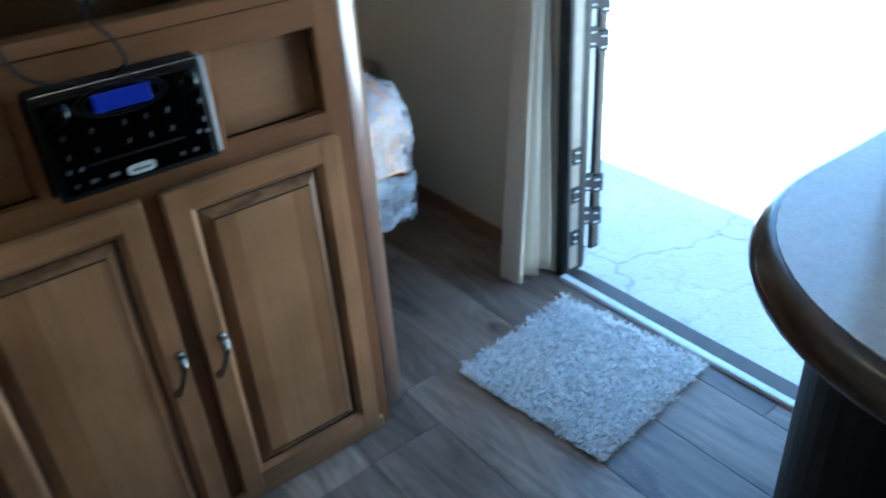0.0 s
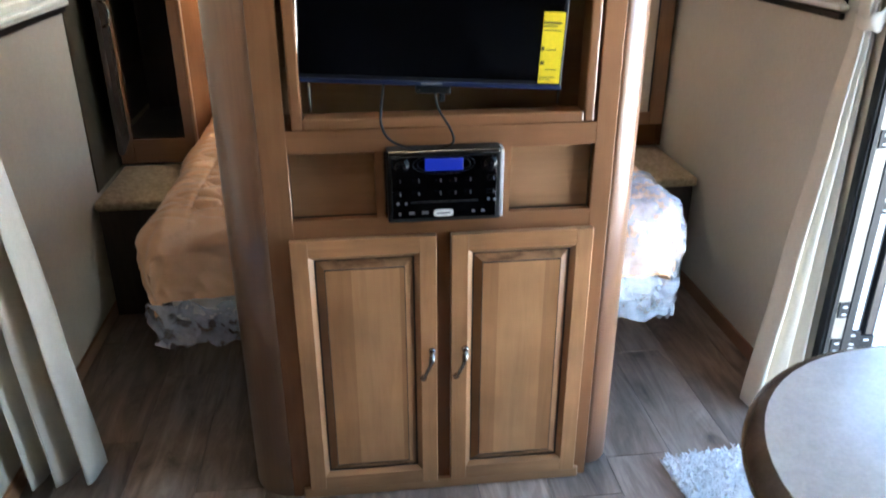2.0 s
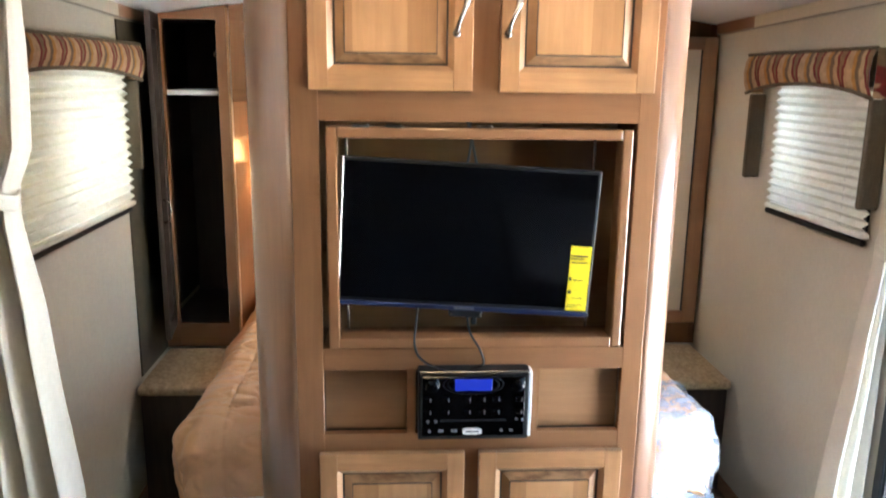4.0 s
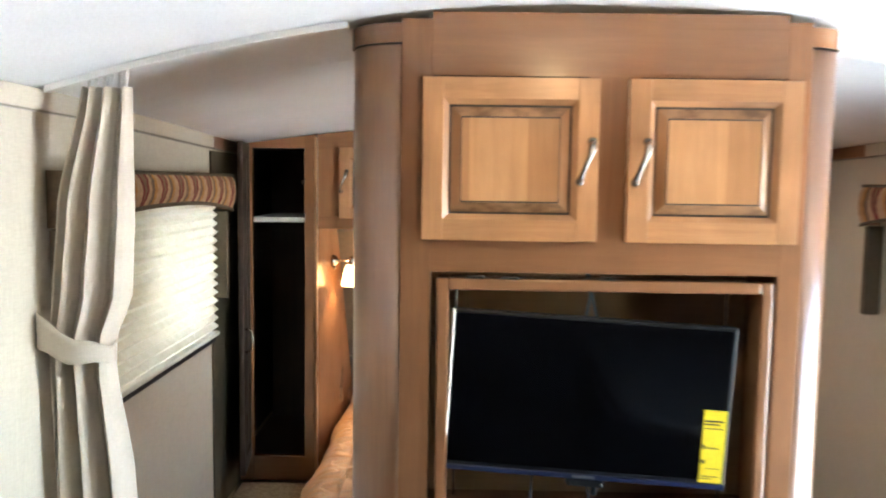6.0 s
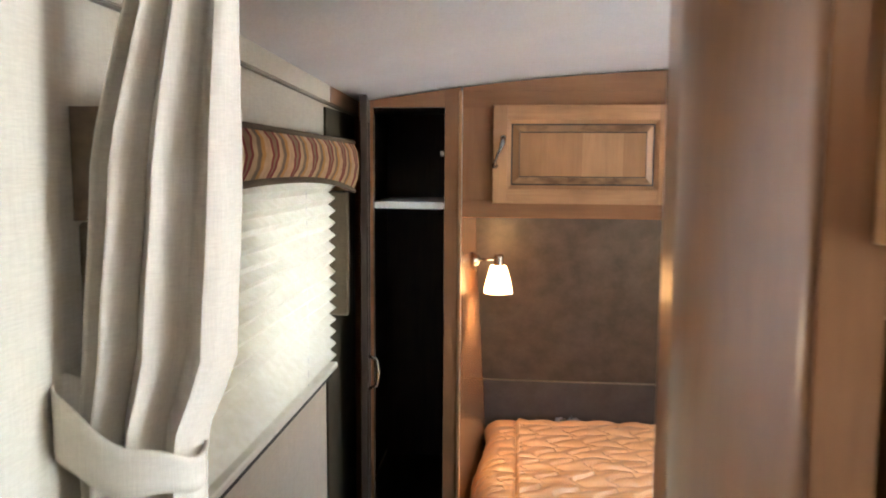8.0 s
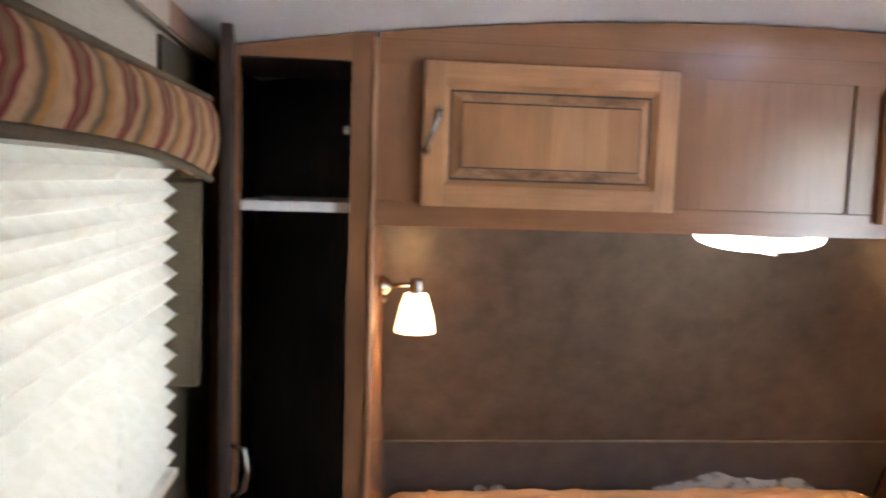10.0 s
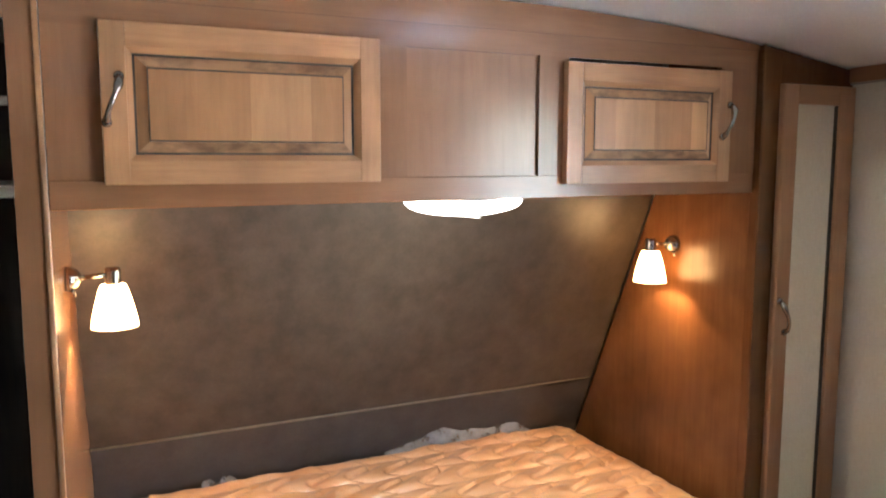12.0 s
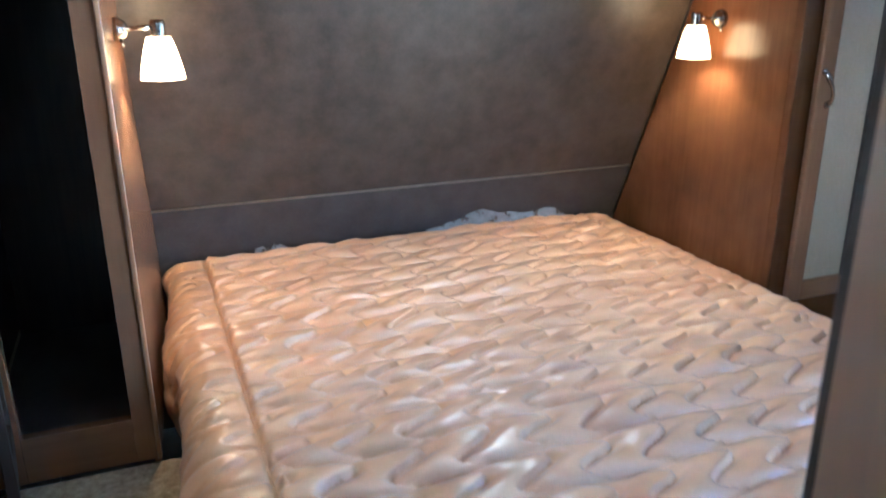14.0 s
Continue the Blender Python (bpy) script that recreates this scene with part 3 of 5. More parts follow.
    if handle:
        s_handle(d, handle[0], yf, handle[1], flip=flip)
    return d


# ---- television cabinet ----
unit = thing("television_cabinet", (0.53, 1.93, 0), "tall wooden entertainment cabinet with rounded corners and a television niche", "cabinet")
UX0, UX1 = 0.137, 0.928


def rounded_corner(x_face, x_side, sign):
    """Quarter-round upright corner from the face to the side."""
    out = []
    r = abs(x_side - x_face)
    for i in range(13):
        a = math.pi / 2 * i / 12
        out.append((x_face + sign * r * math.sin(a), FACE + 0.004 + r * (1 - math.cos(a))))
    out += [(x_side, UNIT_REAR), (x_face, UNIT_REAR)]
    return out


for sgn, xf, xs in ((-1, UX0, 0.033), (1, UX1, 1.003)):
    bm = prism(bmesh.new(), rounded_corner(xf, xs, sgn), "z", 0.0 if sgn < 0 else 0.03, 1.943)
    for f in bm.faces:
        f.smooth = abs(f.normal.z) < 0.5 and f.calc_area() < 0.05
    part("corner_post", bm, laminate_round, unit, "quarter-round wooden corner post")
    cap = prism(bmesh.new(), rounded_corner(xf, xs + sgn * 0.004, sgn), "z", 1.947, 1.985)
    part("top_trim", cap, laminate_h, unit)
# face frame
for a, c in ((UX0, 0.197), (0.882, UX1)):
    part("stile", box(a, c, FACE, FACE + 0.02, 0.0, 1.993, bev=0.0015), laminate_v, unit)
part("top_rail", box(0.197, 0.882, FACE, FACE + 0.02, 1.885, 2.006), laminate_h, unit)
part("rail", box(0.197, 0.882, FACE, FACE + 0.02, 1.503, 1.572), laminate_h, unit)
part("rail", box(0.197, 0.882, FACE, FACE + 0.02, 0.944, 0.995), laminate_h, unit)
part("rail", box(0.197, 0.882, FACE, FACE + 0.02, 0.735, 0.788), laminate_h, unit)
part("mullion", box(0.505, 0.585, FACE, FACE + 0.02, 0.0, 0.735), laminate_v, unit)
part("mullion", box(0.50, 0.60, FACE, FACE + 0.02, 1.572, 1.885), laminate_v, unit)
part("kick_board", box(0.165, 0.905, FACE - 0.012, FACE - 0.0005, 0.0, 0.034, bev=0.003), maple_h, unit)
for a, c in ((0.385, 0.405), (0.668, 0.69)):
    part("niche_stile", box(a, c, FACE, FACE + 0.02, 0.788, 0.944), laminate_v, unit)
# niches beside the radio, and the television niche
for a, c in ((0.197, 0.385), (0.69, 0.882)):
    part("niche_back", box(a, c, FACE + 0.03, FACE + 0.04, 0.788, 0.944), maple_h, unit)
# paler wood on this back stands in for light inside the recess
part("cavity_back", box(0.197, 0.882, UNIT_REAR - 0.02, UNIT_REAR - 0.01, 0.995, 1.503), maple_h, unit)
part("cavity_floor", box(0.197, 0.882, FACE + 0.02, UNIT_REAR - 0.02, 0.982, 0.995), laminate_h, unit)
part("cavity_roof", box(0.197, 0.882, FACE + 0.02, UNIT_REAR - 0.02, 1.503, 1.515), laminate_h, unit)
for a, c in ((0.185, 0.197), (0.882, 0.894)):
    part("cavity_side", box(a, c, FACE + 0.02, UNIT_REAR - 0.02, 0.982, 1.515), laminate_v, unit)
for xx in (0.247, 0.803):
    part("mount_strip", box(xx, xx + 0.006, FACE + 0.06, FACE + 0.066, 1.022, 1.466, bev=0.001), nickel, unit, "thin upright metal mounting strip")
# back panel coloured dark because its face lies in shade
part("back_panel", box(0.034, 1.002, UNIT_REAR + 0.0005, UNIT_REAR + 0.007, 0.002, 1.94, bev=0.001), wood_shaded, unit, "back panel darkened for shade")
# picture-frame trim set inside the television niche
FY0, FY1 = FACE - 0.006, FACE + 0.05
for nm, a, mt in (("niche_trim", (0.211, 0.235, 0.997, 1.49), laminate_v), ("niche_trim", (0.85, 0.873, 0.997, 1.49), laminate_v),
                  ("niche_trim", (0.235, 0.85, 0.997, 1.021), laminate_h), ("niche_trim", (0.235, 0.85, 1.467, 1.49), laminate_h)):
    part(nm, box(a[0], a[1], FY0, FY1, a[2], a[3], bev=0.004, seg=2), mt, unit)
for xx in (0.268, 0.338, 0.53):
    part("latch", box(xx, xx + 0.035, FY0 - 0.003, FY0 + 0.01, 1.4905, 1.497, bev=0.001), nickel, unit, "small metal latch")

for x0, x1, hx in ((0.185, 0.519, 0.495), (0.553, 0.89, 0.577)):
    raised_door(unit, x0, x1, 0.034, 0.746, FACE, (hx, 0.402), 1)
for x0, x1, hx in ((0.18, 0.519, 0.495), (0.576, 0.906, 0.601)):
    raised_door(unit, x0, x1, 1.567, 1.88, FACE, (hx, 1.722), 1)


# ---- television ----
def television():
    tv = thing("television", (0.53, FACE + 0.1, 0.995), "flat black television on a bracket, switched off and turned slightly", "television")
    W2, H2 = 0.284, 0.164
    def piece(name, bm, mat, label=""):
        bmesh.ops.transform(bm, matrix=Matrix.Translation((0.518, FACE + 0.005, 1.25)) @ pose(0, 0, 0, 0, 2.9, -2.0), verts=bm.verts)
        return part(name, bm, mat, tv, label)
    piece("body", box(-W2, W2, 0.0, 0.022, -H2, H2, bev=0.004, seg=2), black_matt)
    piece("screen", box(-W2 + 0.009, W2 - 0.009, -0.0018, -0.0002, -H2 + 0.016, H2 - 0.008), black_gloss, "dark glossy screen")
    bez = bmesh.new()
    bx(bez, -W2 - 0.001, -W2 + 0.006, -0.004, 0.001, -H2, H2, bev=0.001)
    piece("side_bezel", bez, nickel, "thin bright edge")
    piece("lower_bezel", box(-W2, W2, -0.005, -0.0004, -H2 - 0.002, -H2 + 0.008, bev=0.001), blue_bar, "bluish lower edge")
    piece("badge", box(-0.02, 0.025, -0.006, -0.005, -H2 + 0.001, -H2 + 0.006), grey_print)
    piece("rear_hump", box(-0.16, 0.16, 0.022, 0.05, -0.1, 0.1, bev=0.01, seg=2), black_matt)
    piece("mount_arm", box(-0.03, 0.03, 0.05, 0.2, -0.03, 0.03, bev=0.004), black_matt)
    piece("stand_socket", box(-0.03, 0.045, 0.0, 0.03, -H2 - 0.02, -H2 - 0.002, bev=0.003), black_matt)
    piece("stand_stub", box(0.022, 0.034, 0.006, 0.02, -H2 - 0.038, -H2 - 0.0205, bev=0.002), black_matt)
    for xx in (-0.025, 0.04):
        piece("screw", lathe(bmesh.new(), (xx, -0.001, -H2 - 0.012), [(0.004, 0), (0.003, 0.002)], (0, -1, 0), 8, True), nickel)
    return tv


television()


def energy_label():
    st = thing("energy_label", (0.755, FACE - 0.01, 1.09), "bright yellow paper energy label stuck to the television", "label")
    def piece(name, bm, mat):
        bmesh.ops.transform(bm, matrix=Matrix.Translation((0.518, FACE + 0.005, 1.25)) @ pose(0, 0, 0, 0, 2.9, -2.0), verts=bm.verts)
        return part(name, bm, mat, st)
    piece("paper", box(0.231, 0.277, -0.0045, -0.0022, -0.152, -0.004), yellow)
    for i, (a, c, z, h) in enumerate(((0.232, 0.27, -0.024, 0.004), (0.232, 0.262, -0.031, 0.003), (0.234, 0.27, -0.04, 0.002), (0.232, 0.238, -0.075, 0.008), (0.242, 0.264, -0.08, 0.002), (0.232, 0.24, -0.105, 0.008), (0.244, 0.268, -0.122, 0.0015), (0.232, 0.268, -0.138, 0.0015), (0.232, 0.256, -0.143, 0.0015))):
        piece("print_bar", box(a, c, -0.0052, -0.0046, z - h, z), ink)


energy_label()

# cables: one hanging loop below the television, one at the top
def spline(pts, n=8):
    out = []
    for i in range(len(pts) - 1):
        p0, p1, p2, p3 = Vector(pts[max(i - 1, 0)]), Vector(pts[i]), Vector(pts[i + 1]), Vector(pts[min(i + 2, len(pts) - 1)])
        for k in range(n):
            t = k / n
            out.append(0.5 * ((2 * p1) + (p2 - p0) * t + (2 * p0 - 5 * p1 + 4 * p2 - p3) * t * t + (3 * p1 - p0 - 3 * p2 + p3) * t ** 3))
    return out + [Vector(pts[-1])]


solid("cable", tube(bmesh.new(), spline([(0.415, FACE + 0.05, 1.095), (0.405, FACE - 0.012, 1.06), (0.402, FACE - 0.03, 1.01), (0.425, FACE - 0.035, 0.975), (0.49, FACE - 0.03, 0.951), (0.54, FACE - 0.025, 0.957), (0.556, FACE - 0.03, 0.972), (0.548, FACE - 0.025, 1.0), (0.525, FACE - 0.01, 1.04), (0.52, FACE + 0.03, 1.09)]), 0.0028, 7), black_matt, "thin black cable hanging in a loop below the television", "cable")
cab2 = bmesh.new()
tube(cab2, spline([(0.52, FACE + 0.09, 1.50), (0.528, FACE + 0.07, 1.46), (0.518, FACE + 0.06, 1.40)]), 0.003, 7)
tube(cab2, spline([(0.526, FACE + 0.09, 1.50), (0.53, FACE + 0.075, 1.46), (0.542, FACE + 0.06, 1.40)]), 0.003, 7)
solid("cable", cab2, grey_print, "grey cable pair coming down behind the television", "cable")


# ---- radio ----
def radio():
    r = thing("radio", (0.535, FACE - 0.02, 0.788), "black flush-mounted car-style stereo with a blue lit display", "stereo")
    x0, x1, z0, z1, y = 0.41, 0.662, 0.787, 0.955, FACE - 0.035
    part("body", box(x0, x1, y, FACE + 0.018, z0, z1, bev=0.004, seg=2), black_matt, r)
    part("side_trim", box(x1 - 0.001, x1 + 0.006, y + 0.002, FACE - 0.0008, z0 + 0.006, z1 - 0.004, bev=0.001), alum, r, "bright metal side edge")
    part("top_lip", box(x0 + 0.004, x1 - 0.004, y - 0.002, y + 0.003, z1 - 0.010, z1 - 0.002, bev=0.001), nickel, r)
    part("faceplate", box(x0 + 0.008, x1 - 0.01, y - 0.003, y + 0.001, z0 + 0.01, z1 - 0.014, bev=0.002), black_gloss, r)
    for name, a, h, d, mat in (("display_surround", 0.058, 0.019, 0.0012, black_matt), ("display_rim", 0.068, 0.0235, 0.0008, black_matt)):
        oval = [(0.534 + a * math.cos(2 * math.pi * k / 40), y - 0.0032 - d, 0.923 + h * math.sin(2 * math.pi * k / 40)) for k in range(41)]
        part(name, tube(bmesh.new(), oval, 0.0011, 6), mat, r, "thin oval ring round the display")
    part("display", box(0.492, 0.576, y - 0.0085, y - 0.006, 0.9095, 0.937, bev=0.001), lcd_glow, r, "blue lit display")
    for xx in (0.44, 0.633):
        k = part("knob", lathe(bmesh.new(), (xx, y - 0.002, 0.922), [(0.016, 0), (0.0155, 0.012), (0.013, 0.016), (0.001, 0.0165)], (0, -1, 0), 24), black_gloss, r)
        part("knob_ring", lathe(bmesh.new(), (xx, y - 0.003, 0.922), [(0.0185, 0), (0.0185, 0.002), (0.016, 0.002)], (0, -1, 0), 24), black_gloss, k)
    for row, z in enumerate((0.887, 0.857)):
        for xx in (0.433, 0.474, 0.522, 0.555, 0.588, 0.64):
            bt = part("button", box(xx - 0.011, xx + 0.009, y - 0.006, y - 0.003, z - 0.006, z + 0.006, bev=0.0025, seg=2), black_gloss, r)
            part("button_mark", box(xx + 0.0035, xx + 0.006, y - 0.0068, y - 0.0061, z - 0.004, z + 0.004), grey_print, bt)
    part("disc_slot", box(0.46, 0.61, y - 0.0042, y - 0.003, 0.834, 0.838), black_matt, r)
    for xx, z, w in ((0.432, 0.834, 0.006), (0.45, 0.834, 0.006), (0.634, 0.838, 0.006), (0.648, 0.836, 0.006), (0.436, 0.81, 0.005), (0.462, 0.811, 0.012), (0.492, 0.811, 0.014), (0.6, 0.811, 0.006), (0.622, 0.811, 0.008)):
        part("small_mark", box(xx - w / 2, xx + w / 2, y - 0.0042, y - 0.003, z - 0.003, z + 0.003), grey_print, r)
    plate = [(0.533 + math.copysign(abs(math.cos(q)) ** 0.5, math.cos(q)) * 0.022, 0.8095 + math.copysign(abs(math.sin(q)) ** 0.6, math.sin(q)) * 0.0082) for q in (2 * math.pi * k / 32 for k in range(32))]
    badge = bmesh.new()
    for yy in (y - 0.005, y - 0.003):
        badge.faces.new([badge.verts.new((px, yy, pz)) for px, pz in plate])
    badge.verts.ensure_lookup_table()
    for k in range(32):
        badge.faces.new([badge.verts[q] for q in (k, (k + 1) % 32, 32 + (k + 1) % 32, 32 + k)])
    bmesh.ops.recalc_face_normals(badge, faces=badge.faces[:])
    bp = part("badge_plate", badge, white_plastic, r, "small white oval badge")
    part("badge_bar", box(0.518, 0.548, y - 0.0058, y - 0.0052, 0.8075, 0.811), grey_print, bp)


radio()


# ---- windows with blinds and valances ----
def window(name, x_in, sgn, hole, label, pane_mat):
    """Frame, sash bar and glass in a side-wall opening; sgn points into the room."""
    y0, y1, z0, z1 = hole
    xo = x_in - sgn * T
    w = thing(name, (x_in - sgn * T / 2, (y0 + y1) / 2, z0), label, "window", kind="structure")
    a, c = sorted((xo, x_in + sgn * 0.006))
    for bb in ((y0, y0 + 0.018, z0, z1), (y1 - 0.018, y1, z0, z1), (y0 + 0.018, y1 - 0.018, z0, z0 + 0.018), (y0 + 0.018, y1 - 0.018, z1 - 0.018, z1)):
        part("window_frame", box(a, c, *bb, bev=0.002), black_matt, w, "black window frame")
    ym = y0 + 0.44 * (y1 - y0)
    m0, m1 = sorted((xo + sgn * 0.01, xo + sgn * 0.03))
    part("sash_bar", box(m0, m1, ym - 0.014, ym + 0.014, z0 + 0.018, z1 - 0.018), black_matt, w)
    for p0, p1 in ((y0 + 0.018, ym - 0.014), (ym + 0.014, y1 - 0.018)):
        g0, g1 = sorted((xo + sgn * 0.016, xo + sgn * 0.020))
        pane = part("pane", box(g0, g1, p0, p1, z0 + 0.018, z1 - 0.018), pane_mat, w)
        pane.visible_shadow = pane_mat is not glass
    # insect screen outside the sliding half
    n0, n1 = sorted((xo + sgn * 0.006, xo + sgn * 0.008))
    part("insect_screen", box(n0, n1, y0 + 0.018, ym - 0.014, z0 + 0.018, z1 - 0.018), screen_mat, w, "fine dark insect screen")
    # black sill lip below the blind
    s0, s1 = sorted((x_in + sgn * 0.0065, x_in + sgn * 0.022))
    part("window_sill", box(s0, s1, y0 - 0.01, y1 + 0.005, z0 - 0.022, z0 - 0.004, bev=0.003), black_matt, w, "black lower frame edge")
    return w


window("window_1", XL, 1, LW, "black-framed sliding window with added sun-diffusing panes behind a blind", diffusing_pane)
window("window_2", XR, -1, RW, "black-framed window behind a pleated blind", glass)


def blind(x_in, sgn, y0, y1, z0, z1, pleats, cloth, group="window blinds"):
    b = thing("blind", (x_in + sgn * 0.02, (y0 + y1) / 2, z0), "pale cream pleated blind drawn down over the window", "blind", group)
    bm = bmesh.new()
    n = pleats * 2
    sheet(bm, lambda u, v: Vector((x_in + sgn * (0.0235 + (0.0085 if round(u * n) % 2 else -0.0085)), y0 + v * (y1 - y0) + 0.004 * (round(u * n) % 2), z0 + 0.016 + u * (z1 - z0 - 0.016))), n, 6, False)
    part("pleated_cloth", bm, cloth, b)
    a, c = sorted((x_in + sgn * 0.008, x_in + sgn * 0.036))
    part("bottom_rail", box(a, c, y0, y1, z0, z0 + 0.015, bev=0.003), cloth, b)
    part("head_rail", box(a, c, y0, y1, z1, z1 + 0.03, bev=0.003), white_plastic, b)
    for f in (0.22, 0.78):
        part("cord", tube(bmesh.new(), [(x_in + sgn * 0.024, y0 + f * (y1 - y0), z0 + 0.01), (x_in + sgn * 0.024, y0 + f * (y1 - y0), z1)], 0.0011, 5), white_plastic, b)
    return b


blind(XL, 1, 1.935, 2.955, 1.137, 1.60, 15, blind_mat)
blind(XR, -1, 2.165, 2.725, 1.178, 1.60, 15, bright_blind_mat)


def valance(x_in, sgn, y0, y1, z0, z1, leg, label):
    """A padded cornice with an arched lower edge, and plain cloth legs at both ends."""
    v = thing("valance", (x_in, (y0 + y1) / 2, z0), label, "valance", "window valances")
    depth = 0.075
    N = 28
    def low(t):
        return z0 + 0.035 * (1 - abs(2 * t - 1) ** 2.4)
    bm = bmesh.new()
    rows = [(0.0, 0.0), (0.25, 0.012), (0.5, 0.016), (0.8, 0.012), (1.0, 0.0)]
    sheet(bm, lambda s, t: Vector((x_in + sgn * (depth - 0.012 + rows[round(s * 4)][1]), y0 + t * (y1 - y0), low(t) + rows[round(s * 4)][0] * (z1 - low(t)))), 4, N)
    sheet(bm, lambda s, t: Vector((x_in + sgn * (0.002 + s * (depth - 0.014)), y0 + t * (y1 - y0), z1)), 1, N)
    sheet(bm, lambda s, t: Vector((x_in + sgn * (depth - 0.03 + s * 0.018), y0 + t * (y1 - y0), low(t))), 1, N)
    for yy in (y0, y1):
        sheet(bm, lambda s, t: Vector((x_in + sgn * (0.002 + s * (depth - 0.014)), yy, z0 + t * (z1 - z0))), 1, 1)
    part("cornice", bm, valance_mat, v, "padded cloth with red, gold and cream stripes")
    part("lower_piping", tube(bmesh.new(), [(x_in + sgn * (depth - 0.01), y0 + (y1 - y0) * i / N, low(i / N)) for i in range(N + 1)], 0.006, 8), leg_cloth, v)
    part("upper_piping", tube(bmesh.new(), [(x_in + sgn * (depth - 0.01), y0 + (y1 - y0) * i / 4, z1) for i in range(5)], 0.005, 8), leg_cloth, v)
    for yy in (y0 + 0.006, y1 - 0.03):
        a, c = sorted((x_in + sgn * 0.0015, x_in + sgn * (depth - 0.02)))
        part("side_leg", box(a, c, yy, yy + 0.024, leg, z0 - 0.002, bev=0.004), leg_cloth, v, "plain brown cloth leg")
    return v


valance(XL, 1, 1.90, 3.02, 1.572, 1.692, 1.26, "arched striped cloth valance over the bed window")
valance(XR, -1, 2.15, 2.885, 1.555, 1.685, 1.26, "arched striped cloth valance over the small window")


# ---- curtains ----
def curtain(name, rows, y, group, label, tie_z=1.30, sgn=1):
    """A gathered curtain: rows of (height, wall side, room side, shift along the wall, depth of fold) from top to foot; a tie-back band to the wall."""
    foot, top = rows[-1], rows[0]
    tie = [min(rows, key=lambda r: abs(r[0] - tie_z))[k] for k in (1, 2)]
    c = thing(name, ((foot[1] + foot[2]) / 2, y + foot[3], 0.03), label, "curtain", group)
    folds = 3.3
    def f(u, v):
        z = top[0] - u * (top[0] - foot[0])
        k = next(i for i in range(len(rows) - 1) if z >= rows[i + 1][0] - 1e-9)
        t = (rows[k][0] - z) / (rows[k][0] - rows[k + 1][0])
        t = t * t * (3 - 2 * t) * 0.5 + t * 0.5
        x0, x1, dy, a = [rows[k][i] * (1 - t) + rows[k + 1][i] * t for i in (1, 2, 3, 4)]
        ph = v * folds * 2 * math.pi + 0.5 * math.sin(z * 2.0) + 0.9 * math.sin(5 * v)
        fold = math.sin(ph)
        yy = y + dy + a * (abs(fold) ** 0.75) * (1 if fold > 0 else -1) + 0.1 * a * math.sin(2.3 * ph + z * 3)
        xx = x0 + (x1 - x0) * (v + 0.03 * math.sin(ph * 2 + 1.0) * min(1, 4 * v * (1 - v)))
        return Vector((xx, yy, z))
    bm = sheet(bmesh.new(), f, 48, 110)
    ob = part("cloth", bm, curtain_mat, c)
    so = ob.modifiers.new("thickness", "SOLIDIFY")
    so.thickness = 0.002
    # tie-back band
    cx, rx = (tie[0] + tie[1]) / 2, abs(tie[1] - tie[0]) / 2 + 0.006
    band = bmesh.new()
    def g(u, v):
        a = 2 * math.pi * u
        xx, yy = cx + rx * math.cos(a), y + 0.046 * math.sin(a)
        toward = (1 - math.cos(a)) / 2 if sgn > 0 else (1 + math.cos(a)) / 2
        z = tie_z - 0.035 + 0.05 * toward ** 2 + (v - 0.5) * (0.034 + 0.04 * toward)
        return Vector((xx - sgn * 0.016 * toward ** 3, yy, z + 0.004 * math.sin(5 * a)))
    sheet(band, g, 40, 4)
    bo = part("tie_band", band, curtain_mat, c, "cream tie-back band")
    so = bo.modifiers.new("thickness", "SOLIDIFY")
    so.thickness = 0.003
    # gliders
    for i in range(6):
        xx = top[1] + (top[2] - top[1]) * (i + 0.5) / 6
        gl = bmesh.new()
        tube(gl, [(xx, y + 0.004 * (-1) ** i, top[0] - 0.002), (xx + 0.003, y, ceil_z(xx, y) - 0.014)], 0.0032, 6)
        part("glider", gl, white_plastic, c, "small white glider")
    return c


curtain("curtain", [(1.858, -0.495, -0.402, 0, 0.013), (1.62, -0.553, -0.405, 0, 0.02), (1.44, -0.572, -0.414, 0, 0.02), (1.345, -0.582, -0.45, 0, 0.019), (1.29, -0.582, -0.45, 0, 0.019),
                    (1.06, -0.586, -0.424, 0.01, 0.028), (0.5, -0.585, -0.395, 0.05, 0.036), (0.03, -0.58, -0.38, 0.09, 0.048)],
        1.862, "tied-back curtains", "cream curtain gathered and tied back to the wall", 1.36)
curtain("curtain", [(1.845, 1.652, 1.585, 0, 0.02), (1.5, 1.653, 1.6, 0, 0.02), (1.24, 1.654, 1.616, 0, 0.018), (1.16, 1.654, 1.612, 0, 0.018), (0.9, 1.654, 1.584, 0, 0.024), (0.5, 1.654, 1.54, -0.005, 0.03), (0.03, 1.654, 1.495, -0.015, 0.034)],
        2.055, "tied-back curtains", "cream curtain gathered beside the entry door", 1.2, -1)


